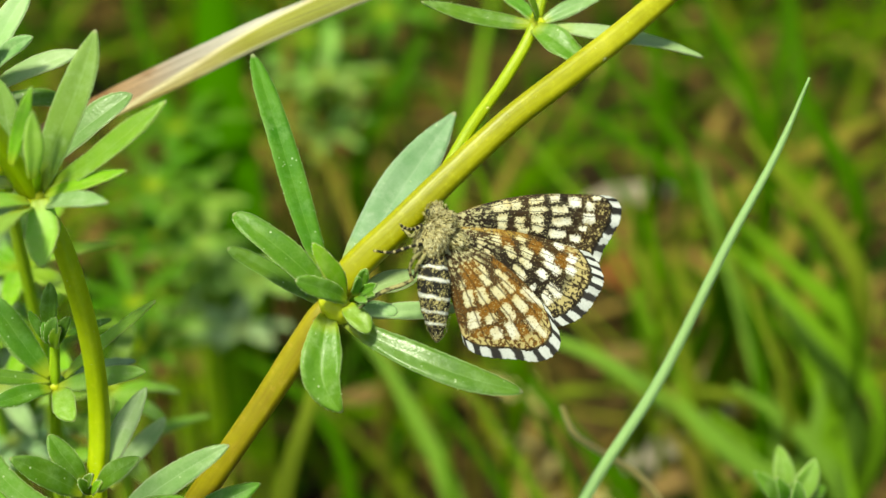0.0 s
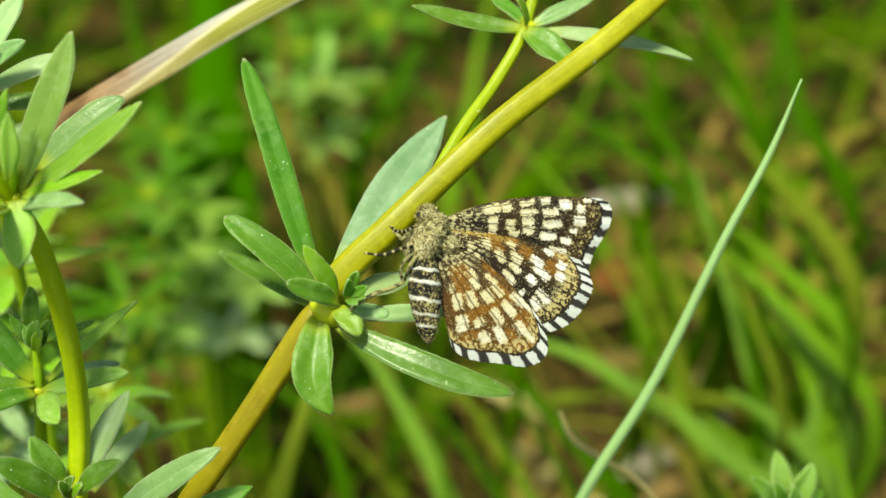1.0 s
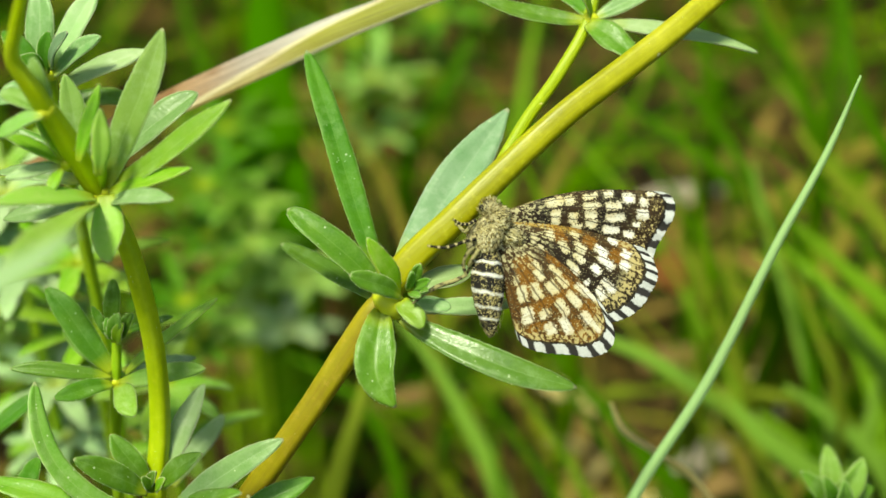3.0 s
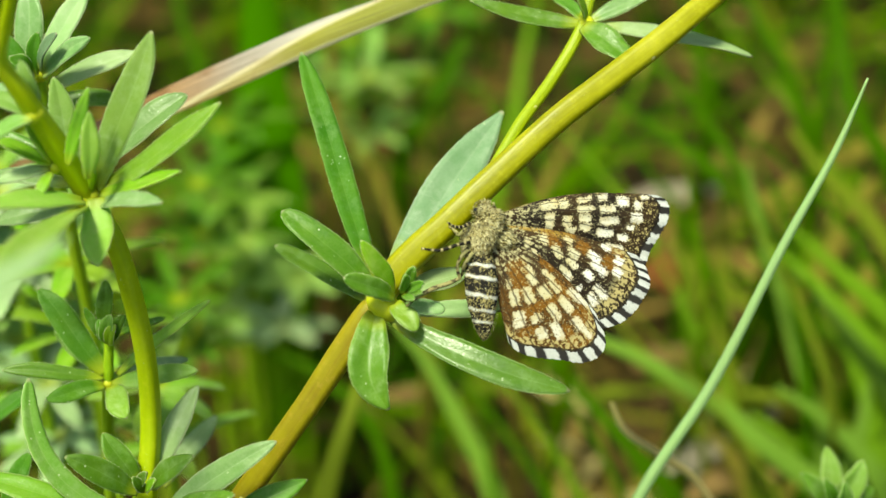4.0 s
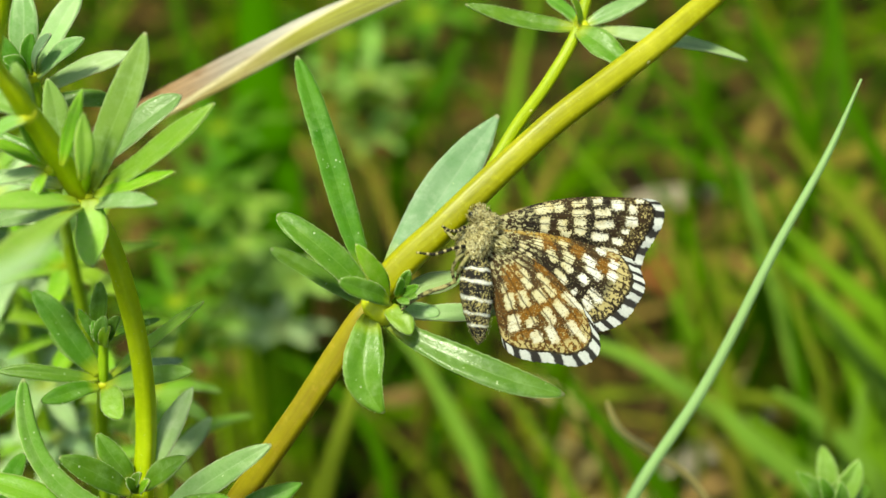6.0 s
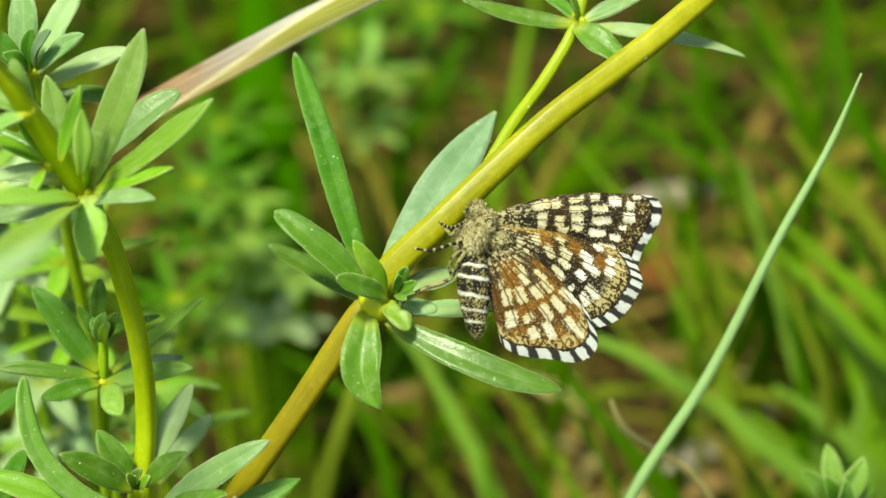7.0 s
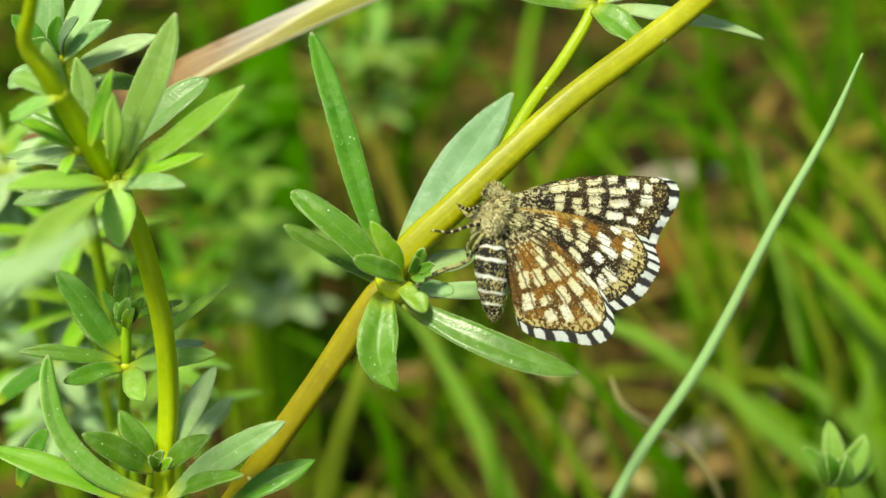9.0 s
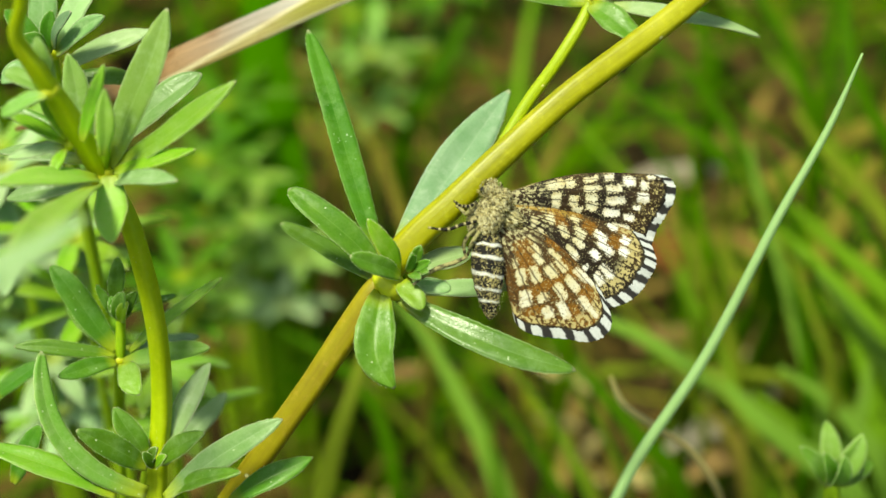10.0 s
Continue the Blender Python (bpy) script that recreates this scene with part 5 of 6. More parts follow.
def grass_things():
    far_blade([(-28.67, 2.01, -130.00), (-29.41, 18.10, -128.00), (-30.12, 35.78, -126.00), (-30.55, 52.22, -124.00)], 150, GRASS_BROAD, "broad dark green grass blade standing upright", facing=(0, 0.2, 1))
    soft = "soft green grass blade in the meadow"
    far_blade([(56.56, 17.54, -110.00), (53.77, 25.40, -110.00), (47.94, 38.42, -112.00), (45.01, 46.34, -114.00)], 34, GRASS_DARK, soft)
    far_blade([(60.71, 16.55, -120.00), (61.99, 29.35, -120.00), (63.45, 42.15, -120.00), (64.55, 51.29, -120.00)], 26, GRASS_DARK, soft)
    far_blade([(46.70, 1.70, -95.00), (44.33, 7.42, -96.00), (39.35, 17.37, -98.00), (31.10, 27.10, -100.00), (25.70, 31.99, -102.00)], 30, GRASS_DARK, soft)
    far_blade([(45.40, 5.07, -100.00), (38.41, 12.39, -100.00), (31.57, 17.72, -102.00), (25.27, 22.30, -104.00)], 34, GRASS_DARK, soft)
    far_blade([(52.00, -27.62, -85.00), (49.19, -16.94, -86.00), (46.36, -5.00, -88.00), (43.92, 4.82, -90.00), (42.95, 12.05, -92.00)], 34, GRASS_SOFT, soft)
    far_blade([(62.58, -18.64, -80.00), (56.59, -11.90, -80.00), (49.42, -4.16, -82.00), (44.84, 0.08, -84.00)], 34, GRASS_BRIGHT, soft)
    far_blade([(64.46, -25.20, -90.00), (58.46, -17.30, -90.00), (49.49, -7.02, -92.00), (44.04, -0.73, -94.00)], 40, GRASS_BRIGHT, soft)
    far_blade([(43.97, -20.37, -105.00), (41.67, -13.98, -105.00), (37.16, -3.77, -106.00), (35.10, 1.82, -108.00)], 28, GRASS_YELLOW, soft)
    far_blade([(52.11, -33.41, -75.00), (45.13, -28.31, -75.00), (33.20, -18.99, -77.00), (23.00, -13.10, -79.00), (16.35, -11.28, -82.00)], 50, GRASS_SOFT, soft)
    far_blade([(30.39, -32.86, -80.00), (25.15, -26.87, -80.00), (17.18, -17.86, -82.00), (11.94, -12.17, -84.00)], 36, GRASS_DARK, soft)
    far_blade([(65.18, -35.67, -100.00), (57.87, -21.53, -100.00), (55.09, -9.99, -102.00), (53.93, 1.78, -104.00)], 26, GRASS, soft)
    far_blade([(9.16, -41.00, -90.00), (6.00, -31.52, -90.00), (1.28, -22.27, -92.00), (-3.55, -14.44, -94.00), (-7.66, -9.70, -96.00)], 42, GRASS_SOFT, soft)
    far_blade([(-14.45, -33.47, -55.00), (-12.51, -25.09, -55.00), (-9.93, -16.92, -57.00), (-8.86, -11.84, -59.00)], 44, GRASS_YELLOW, soft)
    far_blade([(67.01, 9.23, -100.00), (61.03, 20.04, -100.00), (59.45, 31.99, -102.00), (59.02, 42.49, -104.00)], 36, GRASS_DARK, soft)
    far_blade([(13.35, -3.57, -120.00), (16.70, 10.24, -122.00), (21.04, 17.78, -124.00), (24.98, 25.45, -126.00)], 24, STRAW, soft)
    far_blade([(-2.97, -10.39, -110.00), (-7.33, 3.58, -110.00), (-10.82, 12.31, -110.00), (-16.06, 18.42, -110.00)], 26, STRAW, soft)
    far_blade([(19.16, -34.36, -80.00), (16.92, -30.62, -80.00), (16.35, -27.17, -82.00)], 30, GRASS_YELLOW, soft)
    far_blade([(-40.24, -38.16, -100.00), (-38.96, -21.75, -102.00), (-36.80, -10.09, -104.00), (-34.06, 3.54, -108.00)], 30, GRASS_YELLOW, soft)
    far_blade([(-19.35, 11.07, -140.00), (-19.74, 29.02, -140.00), (-19.84, 47.97, -140.00)], 24, STRAW, soft)
    far_blade([(-2.39, -25.83, -140.00), (0.60, -7.88, -140.00), (4.63, 6.13, -142.00), (6.69, 14.29, -144.00)], 34, GRASS_YELLOW, soft)
    far_blade([(-7.33, -40.07, -110.00), (-10.82, -27.84, -110.00), (-19.74, -19.30, -112.00), (-27.93, -15.92, -114.00)], 30, GRASS_DARK, soft)
    far_blade([(-6.65, 18.80, -150.00), (1.66, 33.34, -150.00), (7.96, 48.26, -152.00)], 40, GRASS_DARK, soft)
    far_blade([(7.89, 2.18, -150.00), (12.57, 19.84, -150.00), (15.29, 36.75, -152.00), (18.57, 50.76, -154.00)], 34, GRASS_BRIGHT, soft)
    far_blade([(-36.30, 6.08, -140.00), (-39.29, 22.04, -140.00), (-45.65, 38.31, -142.00), (-49.07, 50.79, -144.00)], 36, GRASS_DARK, soft)
    far_blade([(48.40, 28.15, -150.00), (46.32, 39.57, -150.00), (43.55, 52.45, -152.00)], 34, GRASS_DARK, soft)
    far_blade([(65.68, -2.36, -96.00), (61.10, 5.00, -97.00), (54.82, 11.61, -98.00), (50.96, 17.46, -99.00)], 40, GRASS_YELLOW, soft)
    far_blade([(55.09, -6.63, -102.00), (60.12, 3.44, -102.00), (65.48, 11.90, -103.00), (69.20, 18.74, -104.00)], 40, STRAW, soft)
    far_blade([(59.53, -9.89, -100.00), (63.27, -3.24, -100.00), (68.18, 3.43, -101.00)], 46, STRAW, soft)
    far_blade([(51.53, -10.29, -108.00), (54.99, -2.51, -108.00), (62.20, 5.30, -109.00)], 36, GRASS_YELLOW, soft)
    far_blade([(40.18, -10.49, -112.00), (42.12, -2.56, -112.00), (45.68, 4.52, -113.00), (48.56, 9.87, -114.00)], 34, STRAW, soft)
    far_blade([(53.77, -17.37, -110.00), (48.53, -10.39, -110.00), (42.62, -5.17, -111.00), (37.54, -2.56, -112.00)], 36, GRASS_YELLOW, soft)
    far_blade([(45.43, -17.87, -116.00), (40.94, -10.68, -116.00), (39.77, -2.62, -117.00), (40.41, 3.71, -118.00)], 30, GRASS_YELLOW, soft)
    far_blade([(60.72, -27.05, -104.00), (53.93, -23.66, -104.00), (46.53, -22.07, -105.00), (39.90, -21.32, -106.00)], 34, GRASS_YELLOW, soft)
    far_blade([(63.23, -30.88, -96.00), (58.34, -26.81, -96.00), (54.55, -21.21, -97.00), (51.53, -16.38, -98.00)], 34, GRASS_YELLOW, soft)
    far_blade([(47.21, -39.68, -108.00), (44.61, -32.77, -108.00), (40.48, -27.71, -109.00)], 44, STRAW, soft)
    far_blade([(60.30, -9.20, -85.00), (53.50, -3.00, -85.00), (47.40, 3.20, -86.00)], 44, GRASS_BRIGHT, soft)
    far_blade([(61.20, -19.90, -85.00), (54.30, -10.70, -85.00), (48.20, -3.00, -86.00)], 40, GRASS_SOFT, soft)
    far_blade([(49.70, -27.60, -85.00), (49.30, -15.30, -85.00), (47.40, -3.00, -86.00), (46.20, 8.50, -87.00)], 32, GRASS_DARK, soft)
    far_blade([(59.70, -33.90, -85.00), (57.40, -19.90, -85.00), (53.50, -9.20, -86.00)], 44, GRASS_BRIGHT, soft)
    far_blade([(56.00, -36.00, -88.00), (50.50, -29.00, -88.00), (43.00, -23.00, -89.00)], 40, GRASS_BRIGHT, soft)
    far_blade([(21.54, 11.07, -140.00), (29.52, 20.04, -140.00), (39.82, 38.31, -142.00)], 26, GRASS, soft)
    far_blade([(58.10, -31.40, -80.00), (52.10, -23.90, -80.00), (44.60, -18.60, -81.00)], 40, GRASS_SOFT, soft)
    far_blade([(42.40, -32.90, -84.00), (40.90, -25.40, -84.00), (37.90, -19.40, -85.00)], 34, GRASS_YELLOW, soft)
    far_blade([(53.60, -32.90, -84.00), (56.60, -24.60, -84.00), (58.10, -17.90, -85.00)], 38, GRASS_SOFT, soft)
    dead_blade([(49.92, 5.12, -120.00), (57.69, 10.15, -120.00), (66.06, 14.85, -122.00), (79.69, 21.04, -124.00)], 44, STRAW, "dead straw-coloured blade lying in the grass")
    dead_blade([(33.51, -19.84, -140.00), (43.28, -19.15, -140.00), (51.46, -19.84, -140.00), (59.93, -21.52, -142.00)], 46, STRAW_PINK, "pinkish dead blade lying on the soil")
    dead_blade([(63.42, -22.34, -140.00), (71.40, -24.83, -140.00), (81.37, -26.83, -140.00)], 34, STRAW, "dead straw-coloured blade lying in the grass")
    dead_blade([(-23.27, -33.13, -150.00), (-6.65, -26.90, -150.00), (7.96, -26.07, -152.00)], 34, STRAW_PINK, "pinkish dead blade lying on the soil")
    dead_blade([(30.95, 1.23, -170.00), (40.14, 9.76, -164.00), (46.17, 10.64, -164.00), (54.25, 11.38, -166.00)], 46, DEAD_GREY, "greyish dead leaf caught in the grass")
    dead_blade([(28.60, -2.00, -90.00), (30.90, -3.90, -90.00), (32.70, -6.20, -90.00)], 56, DEAD_RED, "rusty dead leaf caught in the grass")
    dead_blade([(-0.43, -12.66, -156.00), (10.37, -6.37, -160.00), (19.30, -3.18, -164.00)], 34, STRAW, "dead straw-coloured blade lying in the grass")
    dead_blade([(-37.81, 24.51, -150.00), (-46.12, 23.99, -150.00), (-54.43, 21.92, -150.00)], 30, STRAW, "dead straw-coloured blade lying in the grass")
    dead_blade([(48.36, -33.36, -130.00), (50.27, -38.14, -130.00), (52.19, -43.87, -130.00)], 56, STRAW_PINK, "pinkish dead blade lying on the soil")
    dead_blade([(41.13, -45.60, -150.00), (46.32, -40.40, -150.00), (52.56, -42.48, -150.00)], 44, DEAD_GREY, "greyish dead leaf caught in the grass")


def more_blades():
    """Thin out-of-focus blades, leaning towards the left, in the turf beside and behind the stalk."""
    rng = random.Random(77)
    kinds = (GRASS_BRIGHT, GRASS_SOFT, GRASS_SOFT, GRASS_YELLOW, GRASS_DARK, STRAW, GRASS)
    for n in range(26):
        w = rng.uniform(-125, -62)
        k = (REACH - w) / REACH
        u, v = rng.uniform(2, 36) * k, rng.uniform(-24, 2) * k
        if n >= 20:
            u, v = rng.uniform(14, 36) * k, rng.uniform(-28, -17) * k
            kinds = (GRASS_BRIGHT, GRASS_YELLOW, GRASS_SOFT, STRAW)
        lean, rise = -rng.uniform(0.0, 0.8), rng.uniform(12, 24) * k
        pts = [(u, v, w), (u + lean * rise * 0.35, v + rise * 0.4, w - 1), (u + lean * rise, v + rise * 0.9, w - 3)]
        far_blade(pts, rng.uniform(9, 22), rng.choice(kinds), "thin green grass blade in the meadow turf", facing=(rng.uniform(-0.4, 0.4), 0.3, 1))


def dead_stalks():
    """Straw and yellowed blades fallen among the turf."""
    rng = random.Random(31)
    for _ in range(26):
        w = rng.uniform(-160, -110)
        k = (REACH - w) / REACH
        u, v = rng.uniform(6, 34) * k, rng.uniform(-19, -8) * k
        dx, dy = rng.uniform(-9, 9) * k, rng.uniform(-3, 5) * k
        pts = [(u, v, w), (u + dx * 0.5, v + dy * 0.5 + 0.8, w), (u + dx, v + dy, w - 1)]
        b = ribbon(pts, [0.2, rng.uniform(0.5, 1.3) * k, 0.2], rng.choice((STRAW, STRAW_PINK, STRAW_LIGHT, GRASS_YELLOW)), name="dry_stalk", fold=0.2, steps=14, cross=3)
        tagged(b, "straw-coloured dead blade caught in the grass", "dry stalk", "dry stalks")


def fallen_leaves():
    """Bleached dead leaves on the bare soil between the tufts."""
    for pts, w, m in (
        ([(35.88, -35.70, -118.00), (42.22, -32.53, -118.00), (49.70, -31.77, -119.00)], 62, DEAD_GREY),
        ([(37.54, -39.56, -112.00), (44.59, -36.04, -112.00), (52.76, -35.77, -113.00)], 66, STRAW_PINK),
        ([(48.25, -28.43, -125.00), (54.79, -27.02, -125.00), (61.61, -27.61, -126.00)], 40, DEAD_GREY),
        ([(52.52, -38.68, -112.00), (57.80, -36.04, -112.00), (63.39, -36.21, -113.00)], 50, STRAW),
        ([(29.81, -39.22, -120.00), (33.46, -37.40, -120.00), (37.12, -38.31, -120.00)], 44, STRAW)):
        k = 0.0417 * 2.1
        b = ribbon(pts, [w * k * 0.2, w * k, w * k * 0.25], m, name="dead_leaf", fold=0.25, steps=18, cross=5, facing=(0, 0.8, 0.6))
        tagged(b, "bleached dead leaf lying on bare soil", "dead leaf", "dead leaves")


def far_sprig(c, size, seed, mat, n=8, broad=0.26, tiers=2):
    """A bedstraw whorl on its stalk, deep in the grass."""
    rng = random.Random(seed)
    c = Vector(c)
    foot = rooted(c)
    p = thing("bedstraw_sprig", at(foot[0]), "pale green bedstraw sprig deep in the grass", "plant", "bedstraw plants")
    tube(p, foot + [tuple(c)], [0.6, 0.6, 0.5], STEM_THIN, around=8, steps=12)
    for tier, s in ((0.0, 1.0), (size * 0.9, 1.1))[:tiers]:
        o = c - DOWN * tier
        for i in range(n):
            an = 2 * math.pi * (i + rng.random() * 0.6) / n
            flat = Vector((math.cos(an), math.sin(an) * 0.55, math.sin(an) * -0.75 + 0.35))
            leaf(p, o, o + flat.normalized() * size * s * rng.uniform(0.75, 1.15), size * broad, mat, bow=size * 0.06, facing=(0, 0.82, 0.57), blunt=0.5, teeth=0.0, steps=10)
    return p


def field_grass():
    """The mass of meadow grass and litter around the plants."""
    rng = np.random.default_rng(11)
    verts, faces, uvs = [], [], []

    def add(root, length, lean, az, width, droop, steps=6):
        s = np.array([-math.sin(az), math.cos(az), 0.0])
        d = np.array([math.cos(az), math.sin(az), 0.0])
        k = len(verts)
        tw = rng.uniform(-0.8, 0.8)
        sd = np.array([math.cos(az + math.pi / 2 + tw), math.sin(az + math.pi / 2 + tw), 0.0])
        for i in range(steps + 1):
            q = i / steps
            c = root + d * length * (lean * q + droop * q * q) + np.array([0, 0, 1.0]) * length * (q - 0.45 * droop * q * q)
            hw = width / 2 * (1 - q ** 2.2) + 0.00008
            for x in (-1, 0, 1):
                verts.append(tuple(c + sd * hw * x + d * (hw * 0.35 * abs(x))))
                uvs.append((q, x * 0.5 + 0.5))
        for i in range(steps):
            for j in range(2):
                a = k + i * 3 + j
                faces.append((a, a + 1, a + 4, a + 3))

    for _ in range(3600):
        x, y = rng.uniform(-0.42, 0.42), rng.uniform(0.035, 0.80)
        if math.hypot(x, y - 0.38) > 0.44:
            continue
        length = rng.uniform(0.045, 0.12) * (1.35 if y > 0.35 else 1.0)
        # low growth where the flower stalks stand free
        if y < 0.16:
            length = min(length, 0.05)
        if abs(x) < 0.10 and y < 0.07:
            continue
        # thin, short growth over the bare patch beside the stalk
        if 0.025 < x < 0.16 and y < 0.28:
            if rng.random() < 0.5:
                continue
            length = min(length, 0.06)
        add(np.array([x, y, -0.004]), length, rng.uniform(0.1, 1.1), rng.uniform(0, 2 * math.pi), rng.uniform(0.0012, 0.0034), rng.uniform(0.1, 0.9))
    # short turf beside and behind the eye
    for _ in range(3800):
        x, y = rng.uniform(-0.85, 0.85), rng.uniform(-0.95, 0.06)
        add(np.array([x, y, -0.004]), rng.uniform(0.02, 0.055), rng.uniform(0.0, 0.5), rng.uniform(0, 2 * math.pi), rng.uniform(0.0015, 0.0035), rng.uniform(0.1, 0.9), 3)
    for _ in range(14000):
        r, an = 0.40 + 2.6 * rng.random() ** 1.6, rng.uniform(0, 2 * math.pi)
        x, y = r * math.cos(an), 0.38 + r * math.sin(an)
        if y < 0.16 and abs(x) < 0.45 - 0.3 * y and y > -0.35:
            continue
        add(np.array([x, y, -0.004]), rng.uniform(0.05, 0.15), rng.uniform(0.0, 0.5), rng.uniform(0, 2 * math.pi), rng.uniform(0.002, 0.005), rng.uniform(0.1, 0.8), 3)
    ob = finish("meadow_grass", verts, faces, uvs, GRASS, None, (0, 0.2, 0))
    tagged(ob, "dense green meadow grass over dark soil", "grass", kind="stuff")
    # litter
    verts, faces, uvs = [], [], []
    for _ in range(2600):
        x, y = rng.uniform(-0.35, 0.35), rng.uniform(0.03, 0.6)
        an, ln, wd = rng.uniform(0, math.pi), rng.uniform(0.006, 0.035), rng.uniform(0.0012, 0.005)
        d, s = np.array([math.cos(an), math.sin(an), rng.uniform(-0.2, 0.2)]), np.array([-math.sin(an), math.cos(an), rng.uniform(-0.3, 0.3)])
        c = np.array([x, y, rng.uniform(0.002, 0.014)])
        k = len(verts)
        for q in (-1, 0, 1):
            for w in (-1, 1):
                verts.append(tuple(c + d * ln * q / 2 + s * wd / 2 * w * (1 - 0.6 * abs(q)) + np.array([0, 0, 0.003 * (1 - q * q)])))
                uvs.append((q * 0.5 + 0.5, w * 0.5 + 0.5))
        faces.extend([(k, k + 1, k + 3, k + 2), (k + 2, k + 3, k + 5, k + 4)])
    ob = finish("leaf_litter", verts, faces, uvs, LITTER, None, (0, 0.2, 0))
    tagged(ob, "brown and straw-coloured dead leaf litter on the soil", "litter", kind="stuff")


grass_things()
more_blades()
dead_stalks()
fallen_leaves()
far_sprig((-25.50, -12.80, -116.00), 8.6, 1, LEAF_LIT_PALE, 6, 0.40, 1)
far_sprig((-29.60, -3.90, -122.00), 8.5, 27, LEAF_LIGHT, 7, 0.36, 1)
far_sprig((-31.20, 0.60, -116.00), 7.5, 29, LEAF_MID, 7, 0.36, 1)
far_sprig((-22.60, -5.20, -112.00), 7.5, 30, LEAF_LIGHT, 6, 0.38, 1)
far_sprig((-33.40, -11.40, -108.00), 7.5, 31, LEAF_LIGHT, 6, 0.36, 1)
far_sprig((-13.40, 20.88, -150.00), 12.4, 2, LEAF_LIGHT, 6)
far_sprig((-35.43, 1.75, -101.00), 9.6, 3, LEAF_FAR)
far_sprig((-46.39, -7.63, -54.00), 9.6, 4, LEAF_MID)
far_sprig((-40.63, -20.44, -54.00), 9.6, 5, LEAF_YOUNG)
far_sprig((-2.61, 32.76, -162.00), 14.4, 6, LEAF_FAR)
far_sprig((-36.38, 11.46, -128.00), 10.8, 7, LEAF_FAR)
far_sprig((-18.80, 31.07, -176.00), 13.2, 8, LEAF_FAR)
far_sprig((-40.13, -3.49, -42.00), 8.6, 21, LEAF_LIGHT, 7)
far_sprig((-45.83, -10.41, -48.00), 9.0, 22, LEAF_LIGHT, 7)
far_sprig((-42.07, -2.18, -34.00), 9.5, 24, LEAF_LIT_PALE, 7)
far_sprig((-33.79, -7.94, -28.00), 8.5, 25, LEAF_YOUNG, 7)
far_sprig((-40.96, -20.60, -46.00), 8.5, 26, LEAF_LIT_PALE, 7)
far_sprig((-26.20, -18.89, -30.00), 8.0, 23, LEAF_MID, 6)
far_sprig((-34.17, -13.47, -81.00), 8.4, 9, LEAF_FAR)
far_sprig((-44.52, 0.06, -40.00), 9.6, 10, LEAF_MID)
far_sprig((-34.49, -0.85, -128.00), 10.8, 12, LEAF_MID, 6)
field_grass()


# ---- movement ----
def sway(ob, rows):
    """Keys a thing: millimetres along u and v, and degrees about the line of sight, from its resting place."""
    home = ob.matrix_basis.copy()
    keys = []
    for t, du, dv, turn in rows:
        m = Matrix.Translation(home.translation + (AX_U * du + AX_V * dv) * 0.001) @ Matrix.Rotation(radians(turn), 4, AX_W)
        keys.append((t, m))
    walk(ob, keys)


